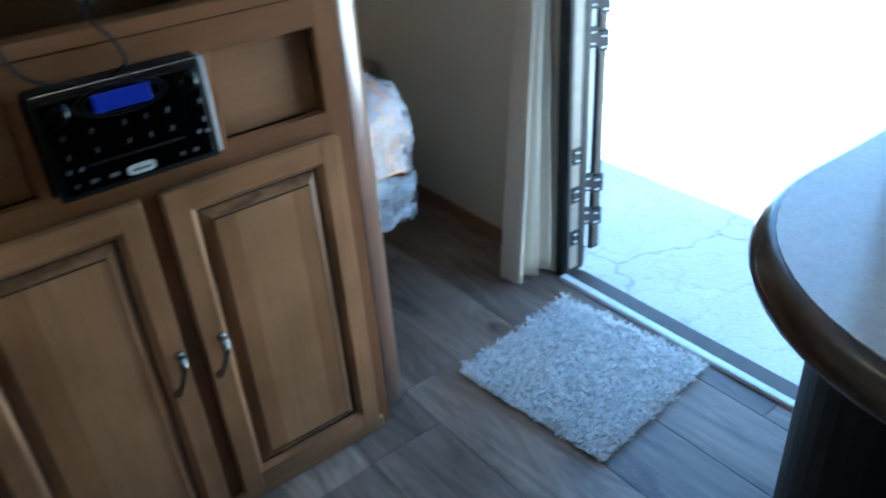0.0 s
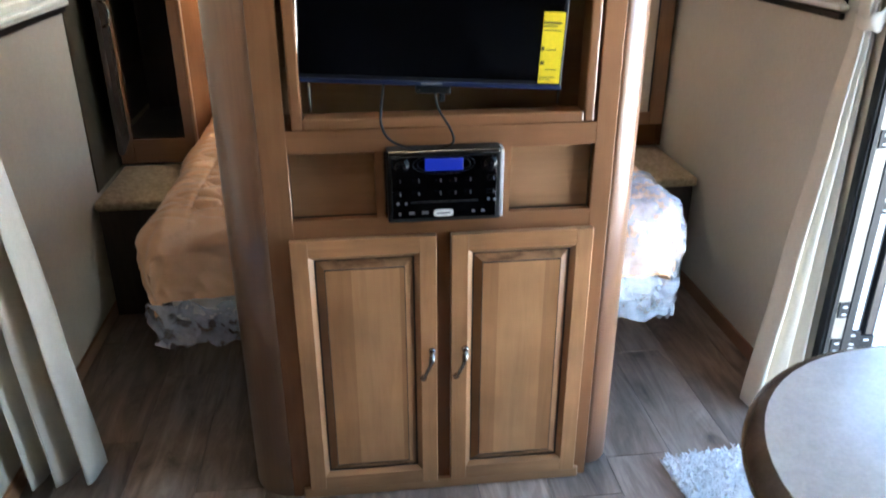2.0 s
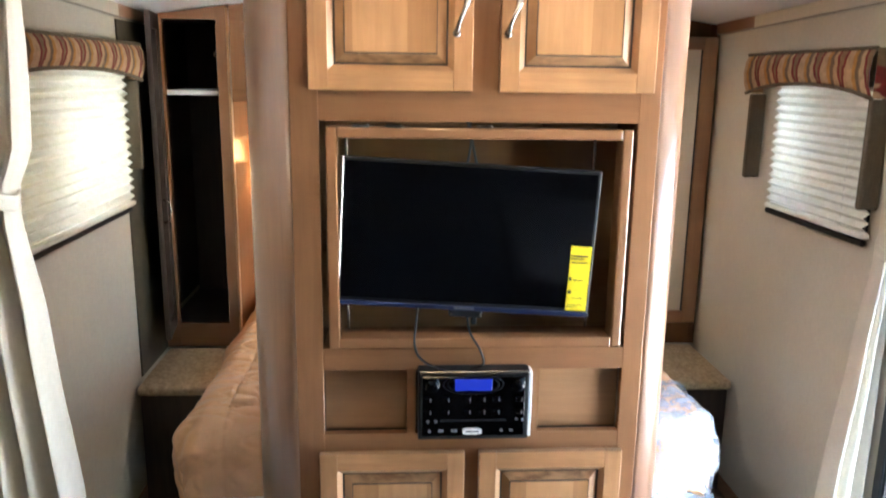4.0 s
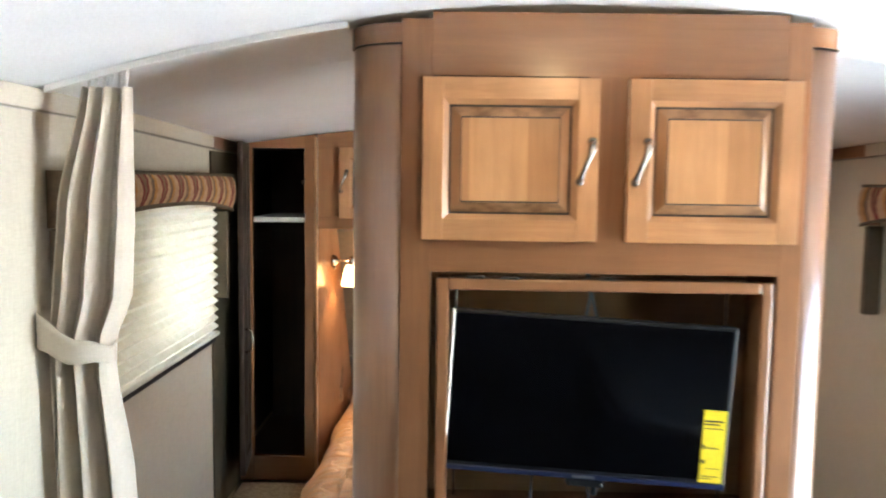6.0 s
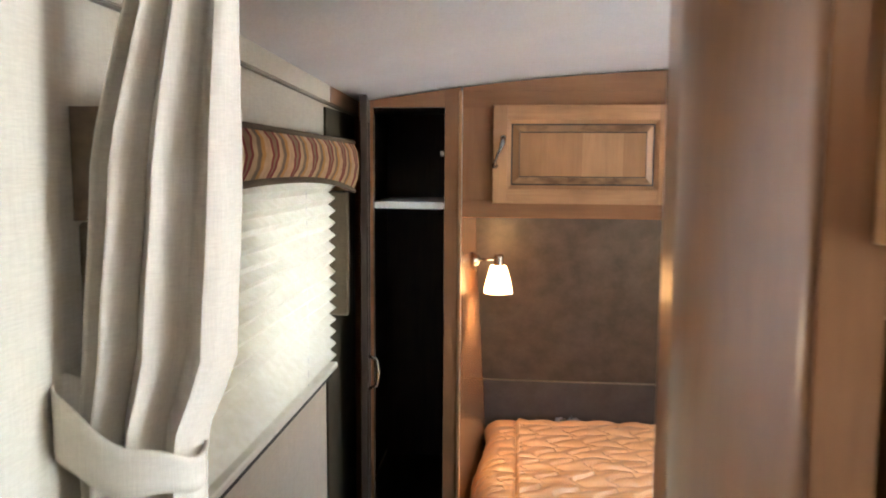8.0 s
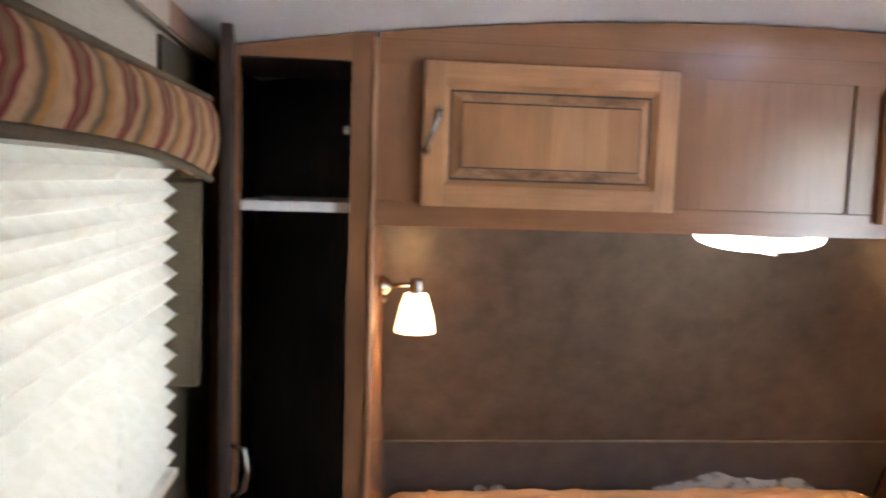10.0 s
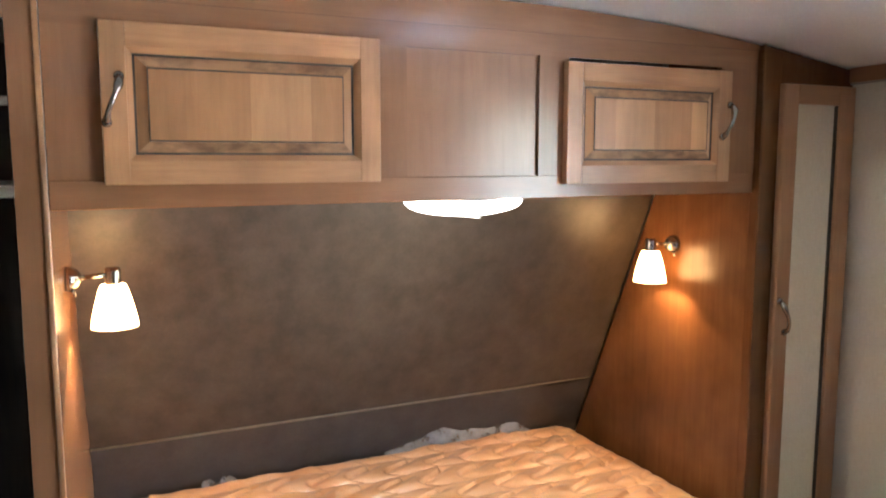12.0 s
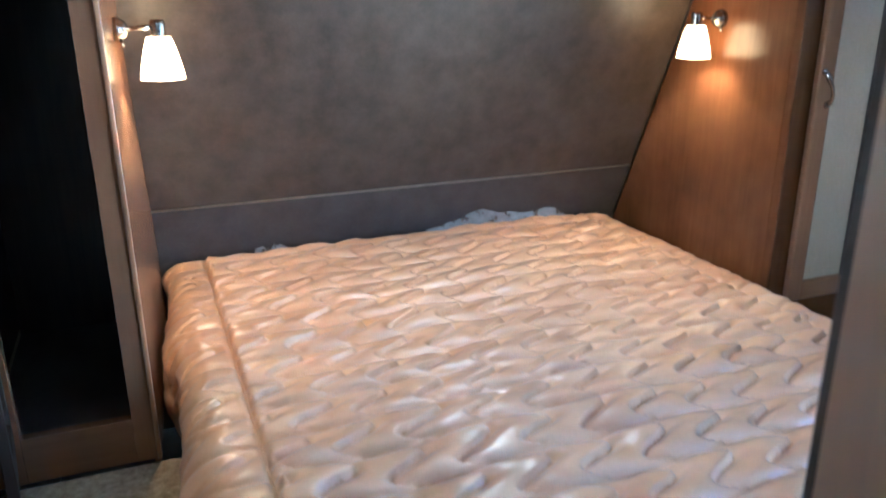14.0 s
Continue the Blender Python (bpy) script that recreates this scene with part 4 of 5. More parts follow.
def track(name, x0, x1, y):
    bm = bmesh.new()
    n = 12
    for i in range(n):
        a, c = x0 + (x1 - x0) * i / n, x0 + (x1 - x0) * (i + 1) / n
        za, zc = ceil_z(a, y) - 0.001, ceil_z(c, y) - 0.001
        vs = [bm.verts.new(p) for p in ((a, y - 0.011, za - 0.013), (a, y + 0.011, za - 0.013), (a, y + 0.011, za), (a, y - 0.011, za), (c, y - 0.011, zc - 0.013), (c, y + 0.011, zc - 0.013), (c, y + 0.011, zc), (c, y - 0.011, zc))]
        for q in ((0, 1, 5, 4), (1, 2, 6, 5), (2, 3, 7, 6), (3, 0, 4, 7)):
            bm.faces.new([vs[k] for k in q])
    bmesh.ops.remove_doubles(bm, verts=bm.verts, dist=1e-5)
    return solid(name, bm, white_plastic, "white curtain track screwed to the ceiling", "curtain track", "curtain tracks")


track("curtain_track", XL + 0.03, 0.03, 1.862)
track("curtain_track", 1.006, XR - 0.02, 2.055)
seam = bmesh.new()
sheet(seam, lambda u, v: Vector((XL + 0.02 + u * (XR - XL - 0.04), 2.20 + 0.03 * v, ceil_z(XL + 0.02 + u * (XR - XL - 0.04), 2.20 + 0.03 * v) - 0.003)), 24, 1)
solid("ceiling_seam", seam, ceiling_mat, "flat white ceiling seam strip", "trim", kind="structure")


# ---- refrigerator in the side wall ----
fr = thing("refrigerator", (XL + 0.01, 1.43, 0.0), "built-in refrigerator with black frame and wood-panel doors", "refrigerator")
part("frame", box(XL + 0.0015, XL + 0.014, 1.13, 1.652, 0.05, 1.805, bev=0.003), black_matt, fr, "black frame")
for z0, z1 in ((0.09, 1.68), (1.702, 1.79)):
    d = part("door", box(XL + 0.0145, XL + 0.03, 1.15, 1.633, z0, z1, bev=0.003), trim_dark, fr)
    part("panel", box(XL + 0.0305, XL + 0.034, 1.17, 1.612, z0 + 0.018, z1 - 0.018), laminate_v if z0 < 1 else black_gloss, d)


# ---- bed ----
BX0, BX1, BY0, BY1, BZ = -0.24, 1.275, 2.16, 4.05, 0.667
bed_base = thing("bed_base", (0.53, 3.1, 0), "dark boxed platform under the mattress", "bed base")
# platform in the same darkened wood as the other shaded faces
part("platform", box(-0.06, 1.12, 2.55, BY1 + 0.02, 0.001, 0.30), wood_shaded, bed_base)
part("deck", box(-0.20, 1.26, 2.24, BY1 + 0.02, 0.30, 0.325), wood_shaded, bed_base)
mattress = solid("mattress", box(BX0 + 0.035, BX1 - 0.035, BY0 + 0.05, BY1, 0.326, BZ - 0.045, bev=0.04, seg=3), white_plastic, "mattress wrapped in film on the bed platform", "mattress")


def quilt_height(x, y):
    """Braided rows: slanting puffs that meet along each row's middle, with sharp stitched creases."""
    n1, n2 = noise.noise(Vector((x * 4, y * 4, 1.7))), noise.noise(Vector((x * 9, y * 9, 4.1)))
    wob = 0.01 * math.sin(5 * x + 1.3 * y) + 0.014 * n1
    q = (y + wob) / 0.108
    row = q % 1
    f = (x / 0.118 + 0.42 * math.sin(2 * math.pi * row) + 0.3 * row + 0.5 * (math.floor(q) % 2) + 0.14 * n1 + 0.09 * n2) % 1
    def rise(d, width):
        k = min(1.0, d / width)
        return math.sqrt(k * (2 - k))
    puff = 0.12 + 0.88 * min(rise(f, 0.62), rise(1 - f, 0.1))
    seam = 0.3 + 0.7 * rise(min(row, 1 - row), 0.3)
    amp = 0.03 * (0.8 + 0.7 * abs(noise.noise(Vector((x * 5, y * 5, 9.3)))))
    w = noise.noise(Vector((x * 24, y * 24, 0.3))) * 0.003 + noise.noise(Vector((x * 3.5, y * 3.5, 7))) * 0.01
    return amp * puff * seam + w


quilt = thing("quilt", (0.53, 3.1, 0.35), "peach satin quilt with wavy stitched channels over the bed", "quilt")
DROP, R = 0.245, 0.062


def quilt_point(s, t):
    """s runs across the bed with both drops, t from foot drop to head."""
    def fold(d, lo, hi):
        # arc length -> (place along, drop): flat between, quarter-round edges, then straight down
        q = math.pi / 2 * R
        if d < 0:
            e = -d
            if e < q:
                return lo - R * math.sin(e / R), -R * (1 - math.cos(e / R)), e / q
            return lo - R, -R - (e - q), 1.0
        if d > hi - lo:
            e = d - (hi - lo)
            if e < q:
                return hi + R * math.sin(e / R), -R * (1 - math.cos(e / R)), e / q
            return hi + R, -R - (e - q), 1.0
        return lo + d, 0.0, 0.0
    x, dx, kx = fold(s, BX0 + R, BX1 - R)
    y, dy, ky = fold(t, BY0 + R, 9.0)
    d = min(dx, dy) if dx * dy == 0 else max(-DROP - R * 0.4, dx + dy)
    edge = min(abs(s - 0.06), abs((BX1 - BX0 - 2 * R) - 0.06 - s), abs(t - 0.05))
    h = quilt_height(s * 1.0, t * 1.0) * min(1, edge / 0.014 + 0.35) * (0.6 if s < 0.06 or s > BX1 - BX0 - 2 * R - 0.06 or t < 0.05 else 1.0) * min(1, max(0.12, (BY1 - BY0 - R - 0.01 - t) / 0.05)) * (1 - 0.55 * max(kx, ky))
    z = BZ - 0.014 + d + h * (1 - max(kx, ky))
    out = h * 0.8 + 0.014 * max(kx, ky) * math.sin(9 * (t if kx >= ky else s) + 2) + 0.022 * max(kx, ky) * noise.noise(Vector((s * 9, t * 5, 2.2))) + 0.012 * max(kx, ky) * abs(noise.noise(Vector((s * 17, t * 17, 5.2))))
    if kx:
        x += (out if s > 0.3 else -out) * kx
    if ky:
        y -= out * ky
    if kx and ky:
        c = 0.6 * min(kx, ky) * R
        x += -c if s > 0.3 else c
        y += c
    return Vector((x, y, z))


SPAN_S, SPAN_T = BX1 - BX0 - 2 * R, BY1 - BY0 - R - 0.01
bm = sheet(bmesh.new(), lambda u, v: quilt_point(-DROP + u * (SPAN_S + 2 * DROP), -DROP + v * (SPAN_T + DROP)), 340, 380)
part("cover", bm, quilt_mat, quilt)
for sx in (0.06, SPAN_S - 0.06):
    pts = [quilt_point(sx, 0.05 + (SPAN_T - 0.06) * i / 90) + Vector((0, 0, 0.0005)) for i in range(91)]
    part("border_seam", tube(bmesh.new(), pts, 0.0022, 6), quilt_mat, quilt, "stitched border seam")
pts = [quilt_point(0.06 + (SPAN_S - 0.12) * i / 60, 0.05) + Vector((0, 0, 0.0005)) for i in range(61)]
part("border_seam", tube(bmesh.new(), pts, 0.0022, 6), quilt_mat, quilt, "stitched border seam")


def crumple(f, amp, nu, nv, seed):
    def g(u, v):
        p = f(u, v)
        q = p * 18 + Vector((seed, 0, 0))
        return p + amp * Vector((noise.noise(q), noise.noise(q + Vector((9, 3, 1))), noise.noise(q + Vector((2, 8, 4)))))
    return sheet(bmesh.new(), g, nu, nv, False)


wrap = thing("plastic_wrap", (0.53, 3.1, 0.33), "clear crumpled plastic wrap showing round the mattress", "plastic wrap")
part("foot_fringe", crumple(lambda u, v: Vector((BX0 - 0.005 + u * (BX1 - BX0 + 0.01), BY0 - 0.01 + 0.03 * v, 0.43 - (0.115 + 0.04 * abs(math.sin(7 * u + 1))) * v)), 0.026, 80, 8, 1), film_mat, wrap)
for xx, sd in ((BX0 - 0.012, 2), (BX1 + 0.012, 3)):
    part("side_fringe", crumple(lambda u, v: Vector((xx + (0.03 * v if sd == 2 else -0.03 * v), BY0 + u * 1.2, 0.43 - (0.11 + 0.05 * abs(math.sin(5 * u + 1))) * v)), 0.026, 60, 8, sd), film_mat, wrap)


def head_film(x0, x1, low, peak, at):
    """Film standing up behind the quilt's end, with one pointed fold."""
    def f(u, v):
        rim = low * min(1, u / 0.25, (1 - u) / 0.1) + peak * max(0, 1 - abs(u - at) / 0.13)
        return Vector((x0 + u * (x1 - x0), BY1 - 0.05 + 0.035 * v + 0.02 * v * math.sin(11 * u), BZ - 0.025 + (0.025 + rim) * v))
    return f


for x0, x1, low, peak, at, sd in ((0.03, 0.13, 0.008, 0.008, 0.6, 4), (0.58, 1.1, 0.032, 0.026, 0.38, 5)):
    part("head_fringe", crumple(head_film(x0, x1, low, peak, at), 0.005, 44, 8, sd), film_mat, wrap)


def corner_film(u, v):
    p = quilt_point(SPAN_S * 0.5 + u * (SPAN_S * 0.5 + DROP * 0.97), -DROP * 0.98 + v * (DROP + 0.12 + 0.1 * u))
    away = p - Vector((0.53, 3.3, 0.3))
    return p + away.normalized() * 0.014 + Vector((0, 0, 0.004))


part("corner_cover", crumple(corner_film, 0.009, 60, 44, 7), film_mat, wrap, "loose clear film over the foot corner")


# ---- headboard ----
hb = thing("headboard", (0.53, 3.95, 0.45), "sloping dark brown vinyl headboard panel behind the bed", "headboard")
prof = [(3.667, 1.53), (3.702, 1.455), (3.852, 1.112), (3.975, 0.838)]
up = bmesh.new()
n = len(prof) - 1
for k in (0.0, 0.02):
    sheet(up, lambda u, v: Vector((PL + 0.003 + v * (PR - PL - 0.006), prof[round(u * n)][0] + k, prof[round(u * n)][1])), n, 2, False)
part("upper_panel", up, headboard_mat, hb)
part("piping", tube(bmesh.new(), [(PL + 0.004, 3.974, 0.834), (PR - 0.004, 3.974, 0.834)], 0.003, 8), beige_paint, hb, "thin brown piping")
low = prism(bmesh.new(), [(3.977, 0.83), (4.056, 0.655), (4.12, 0.45), (4.16, 0.45), (4.1, 0.66), (4.02, 0.83)], "x", PL + 0.003, PR - 0.003)
part("lower_panel", low, headboard_low, hb)

# side panels of the bed recess
SIDE = [(ROBE + 0.0125, 0.45), (ROBE + 0.0125, 1.86), (3.65, 1.86), (3.662, 1.53), (3.697, 1.455), (3.847, 1.112), (3.97, 0.836), (4.075, 0.6), (4.12, 0.45)]


SPLAY = 0.07                  # the panel beside the open wardrobe leans in towards the headboard
PF = PL - SPLAY * 0.26        # its front edge


# ---- wardrobes ----
def wardrobe(x_in, x_wall, sgn, label):
    """A narrow full-height wardrobe between bed recess and side wall; sgn points from the wall to the bed."""
    w = thing("wardrobe", ((x_in + x_wall) / 2, ROBE + 0.1, 0.47), label, "wardrobe", "wardrobes beside the bed")
    a, c = (x_in - 0.012, x_in) if sgn > 0 else (x_in, x_in + 0.012)
    side = prism(bmesh.new(), SIDE, "x", a, c)
    if sgn > 0:
        for v in side.verts:
            v.co.x += SPLAY * (v.co.y - 3.59)
    part("side_panel", side, panel_dark if sgn < 0 else panel_pale, w, "wood side panel facing the bed")
    return w


left_robe = wardrobe(PL, XL, 1, "narrow wooden wardrobe standing open and empty, dark inside")
o0, o1 = -0.54, -0.335
zt = lambda x: ceil_z(x, ROBE) - 0.004


def sloped_board(x0, x1, y0, y1, z0, drop=0.0):
    bm = bmesh.new()
    vs = [bm.verts.new(p) for p in ((x0, y0, z0), (x1, y0, z0), (x1, y0, zt(x1) - drop), (x0, y0, zt(x0) - drop), (x0, y1, z0), (x1, y1, z0), (x1, y1, zt(x1) - drop), (x0, y1, zt(x0) - drop))]
    for q in ((0, 1, 2, 3), (5, 4, 7, 6), (4, 0, 3, 7), (1, 5, 6, 2), (3, 2, 6, 7), (4, 5, 1, 0)):
        bm.faces.new([vs[k] for k in q])
    return bm


part("stile", sloped_board(XL + 0.002, o0, ROBE - 0.012, ROBE + 0.012, 0.475), laminate_v, left_robe)
part("stile", sloped_board(o1, PF - 0.0005, ROBE - 0.012, ROBE + 0.012, 0.475), laminate_v, left_robe)
part("top_rail", sloped_board(o0 + 0.0004, o1 - 0.0004, ROBE - 0.01, ROBE + 0.012, 1.80), laminate_h, left_robe)
part("bottom_rail", box(o0 + 0.0004, o1 - 0.0004, ROBE - 0.01, ROBE + 0.012, 0.475, 0.575), laminate_h, left_robe)
part("edge_bead", box(PF - 0.005, PF + 0.004, ROBE - 0.018, ROBE + 0.0122, 0.475, 1.845, bev=0.0022, seg=2), door_v, left_robe)
# inside boards coloured near black for the shade within the open wardrobe
part("interior_back", box(XL + 0.004, PL - 0.013, 3.86, 3.87, 0.475, 1.86), wood_shaded, left_robe, "inner back darkened for the shade inside")
part("interior_floor", box(XL + 0.004, PF - 0.02, ROBE + 0.0125, 3.86, 0.556, 0.573), wood_shaded, left_robe)
part("interior_top", box(XL + 0.009, PF - 0.02, ROBE + 0.0125, 3.64, 1.803, 1.812), wood_shaded, left_robe)
part("interior_side", box(XL + 0.002, XL + 0.008, ROBE + 0.0125, 3.86, 0.6, 1.83), wood_shaded, left_robe)
part("inner_lining", box(PF - 0.019, PF - 0.0135, ROBE + 0.0125, 3.7, 0.6, 1.83), wood_shaded, left_robe)
part("shelf", box(o0 - 0.01, PF - 0.02, ROBE + 0.013, 3.7, 1.512, 1.532, bev=0.002), white_plastic, left_robe, "white shelf edge")
part("catch", box(o1 - 0.014, o1 - 0.0005, ROBE - 0.004, ROBE + 0.006, 1.662, 1.678, bev=0.001), nickel, left_robe)
# its open door folded back beside the window
ld = new("door")
ld.parent = left_robe
ld.location = Vector((-0.549, ROBE - 0.016, 0.57)) - world_place(left_robe)
DOORPOSE = Matrix.Translation((-0.5485, ROBE - 0.014, 0)) @ pose(0, 0, 0, 0, 0, 99)
# dark wood on all pieces stands in for the shade on this leaf
for nm, bb, mt in (("stile", (-0.225, -0.18, 0.58, 1.815), wood_shaded), ("stile", (-0.045, 0.0, 0.58, 1.815), wood_shaded), ("rail", (-0.18, -0.045, 0.58, 0.64), wood_shaded), ("rail", (-0.18, -0.045, 1.755, 1.815), wood_shaded)):
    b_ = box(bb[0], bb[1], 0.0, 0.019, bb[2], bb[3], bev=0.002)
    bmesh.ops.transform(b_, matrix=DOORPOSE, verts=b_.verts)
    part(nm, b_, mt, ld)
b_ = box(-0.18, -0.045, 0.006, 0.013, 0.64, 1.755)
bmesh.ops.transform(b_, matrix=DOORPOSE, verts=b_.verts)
part("panel", b_, wood_shaded, ld)
b_ = tube(bmesh.new(), [(-0.2, -0.001, 1.13), (-0.2, -0.022, 1.12), (-0.2, -0.028, 1.085), (-0.2, -0.022, 1.05), (-0.2, -0.001, 1.04)], 0.0045, 8)
bmesh.ops.transform(b_, matrix=DOORPOSE, verts=b_.verts)
part("handle", b_, nickel, ld, "brushed nickel handle")

right_robe = wardrobe(PR, XR, -1, "narrow wooden wardrobe with a tall mirror in its closed door")
part("stile", sloped_board(PR + 0.0005, 1.392, ROBE - 0.012, ROBE + 0.012, 0.475), panel_dark, right_robe)
part("stile", sloped_board(1.635, XR - 0.001, ROBE - 0.012, ROBE + 0.012, 0.475), panel_dark, right_robe)
part("top_rail", sloped_board(1.3924, 1.6346, ROBE - 0.01, ROBE + 0.012, 1.765), panel_dark, right_robe)
part("bottom_rail", box(1.3924, 1.6346, ROBE - 0.01, ROBE + 0.012, 0.475, 0.585), panel_dark, right_robe)
part("edge_bead", box(PR - 0.004, PR + 0.004, ROBE - 0.02, ROBE - 0.0125, 0.475, 1.86, bev=0.002), panel_dark, right_robe)
rd = new("door")
rd.parent = right_robe
rd.location = Vector((1.49, ROBE - 0.02, 0.6)) - world_place(right_robe)
DX0, DX1, DZ0, DZ1, DY = 1.384, 1.65, 0.573, 1.766, ROBE - 0.013
for a, c in ((DX0, DX0 + 0.052), (DX1 - 0.06, DX1)):
    part("stile", box(a, c, DY - 0.019, DY, DZ0, DZ1, bev=0.003), maple_v, rd)
for a, c in ((DZ0, DZ0 + 0.052), (DZ1 - 0.05, DZ1)):
    part("rail", box(DX0 + 0.052, DX1 - 0.06, DY - 0.0185, DY, a, c, bev=0.002), maple_h, rd)
part("mirror", box(DX0 + 0.052, DX1 - 0.06, DY - 0.009, DY - 0.003, DZ0 + 0.052, DZ1 - 0.05), mirror_mat, rd, "tall mirror glass")
g = bmesh.new()
for a in ((DX0 + 0.0522, DX0 + 0.0575), (DX1 - 0.0655, DX1 - 0.0602)):
    bx(g, a[0], a[1], DY - 0.0125, DY - 0.0092, DZ0 + 0.053, DZ1 - 0.051)
part("mirror_bead", g, trim_dark, rd)
s_handle(rd, DX0 + 0.026, DY - 0.019, 1.165, 0.085, -1)


# ---- overhead cabinet ----
oc = thing("overhead_cabinet", (0.53, ROBE + 0.2, 1.49), "wooden overhead cabinet with two raised-panel doors above the bed", "cabinet")
OX0, OX1, OZ = PF + 0.005, PR - 0.004, 1.49
def face_piece(x0, x1, z0, z1=None):
    bm_ = bmesh.new()
    n_ = max(1, int((x1 - x0) / 0.08))
    for i in range(n_):
        a, c = x0 + (x1 - x0) * i / n_, x0 + (x1 - x0) * (i + 1) / n_
        ta, tc = (zt(a), zt(c)) if z1 is None else (z1, z1)
        vs = [bm_.verts.new(p) for p in ((a, ROBE, z0), (c, ROBE, z0), (c, ROBE, tc), (a, ROBE, ta), (a, ROBE + 0.018, z0), (c, ROBE + 0.018, z0), (c, ROBE + 0.018, tc), (a, ROBE + 0.018, ta))]
        for q in ((0, 1, 2, 3), (5, 4, 7, 6), (3, 2, 6, 7), (4, 5, 1, 0)):
            bm_.faces.new([vs[k] for k in q])
    bmesh.ops.remove_doubles(bm_, verts=bm_.verts, dist=1e-5)
    return bm_


part("top_rail", face_piece(OX0, OX1, 1.798), laminate_h, oc)
part("lower_rail", box(OX0, OX1, ROBE, ROBE + 0.018, OZ, 1.54, bev=0.0015), laminate_h, oc)
for a, c in ((OX0, -0.18), (0.285, 0.362), (0.674, 0.75), (1.2, OX1)):
    part("stile", box(a, c, ROBE, ROBE + 0.018, 1.54, 1.798), laminate_v, oc)
part("centre_panel", box(0.362, 0.674, ROBE + 0.008, ROBE + 0.016, 1.54, 1.798), laminate_v, oc, "plain recessed centre panel")
part("underside", box(OX0, OX1, ROBE + 0.018, 3.69, OZ + 0.006, OZ + 0.018), laminate_h, oc)
part("scribe_strip", face_piece(OX0, OX1, 1.845), laminate_h, oc).location.y -= 0.004
raised_door(oc, -0.199, 0.298, 1.532, 1.806, ROBE, (-0.181, 1.676), 1)
raised_door(oc, 0.734, 1.215, 1.521, 1.788, ROBE, (1.197, 1.668), 1)


# ---- lights in the bed recess ----
def reading_lamp(x_wall, sgn, y, z):
    """Wall lamp: round base, short arm, metal cap and a frosted bell shade, lit."""
    lp = thing("wall_lamp", (x_wall, y, z), "lit nickel reading lamp with a frosted glass bell shade", "wall lamp", "reading lamps beside the bed")
    part("base", lathe(bmesh.new(), (x_wall + sgn * 0.0005, y, z), [(0.026, 0), (0.026, 0.008), (0.018, 0.022), (0.008, 0.028)], (sgn, 0, 0), 20, True), nickel, lp)
    part("switch", tube(bmesh.new(), [(x_wall + sgn * 0.012, y - 0.012, z - 0.02), (x_wall + sgn * 0.014, y - 0.02, z - 0.034)], 0.004, 8), nickel, lp)
    xs = x_wall + sgn * 0.087
    part("arm", tube(bmesh.new(), [(x_wall + sgn * 0.02, y, z), (xs, y, z + 0.006)], 0.005, 10), nickel, lp)
    part("cap", lathe(bmesh.new(), (xs, y, z - 0.017), [(0.0155, 0), (0.016, 0.03), (0.0135, 0.036), (0.0, 0.0365)], (0, 0, 1), 20), nickel, lp)
    bell = [(0.0245, 0.0), (0.0285, -0.008), (0.033, -0.022), (0.039, -0.045), (0.0445, -0.07), (0.047, -0.088)]
    sh = part("shade", lathe(bmesh.new(), (xs, y, z - 0.017), bell, (0, 0, 1), 28), shade_glow, lp, "glowing frosted glass shade")
    so = sh.modifiers.new("thickness", "SOLIDIFY")
    so.thickness = 0.003
    bulb("reading_bulb", (xs, y, z - 0.07), 0.17, 0.005, (1, 0.6, 0.28))
    return lp


reading_lamp(PL, 1, 3.59, 1.335)
reading_lamp(PR, -1, 3.60, 1.33)


def dome_light(x, y, z, label, lit):
    dl = thing("ceiling_light", (x, y, z), label, "ceiling light", "dome lights")
    part("base_plate", lathe(bmesh.new(), (x, y, z - 0.0008), [(0.0, 0), (0.082, 0), (0.082, -0.008), (0.0, -0.008)], (0, 0, 1), 32), white_plastic, dl)
    for s in (-1, 1):
        lens = sheet(bmesh.new(), lambda u, v: Vector((x + s * (0.003 + 0.135 * math.sin(u * math.pi / 2)), y + 0.075 * math.cos(u * math.pi / 2) ** 0.7 * math.cos(v * math.pi), z - 0.009 - 0.036 * math.cos(u * math.pi / 2) ** 0.8 * math.sin(v * math.pi) ** 0.7)), 10, 16)
        part("lens", lens, lit, dl, "glowing frosted lens")
    part("switch", box(x - 0.0028, x + 0.0028, y - 0.076, y + 0.076, z - 0.046, z - 0.0085, bev=0.001), white_plastic, dl)
    return dl


dome_light(0.535, 3.405, OZ + 0.0055, "lit twin-lens dome light under the overhead cabinet", dome_glow)
bulb("dome_bulb", (0.535, 3.405, OZ - 0.06), 0.2, 0.05, (1, 0.86, 0.68))
dome_light(0.485, 1.36, ceil_z(0.485, 1.36) - 0.004, "lit twin-lens dome light on the ceiling", roof_dome_glow)
bulb("dome_bulb", (0.485, 1.36, 1.925), 0.085, 0.02, (1, 0.66, 0.35))


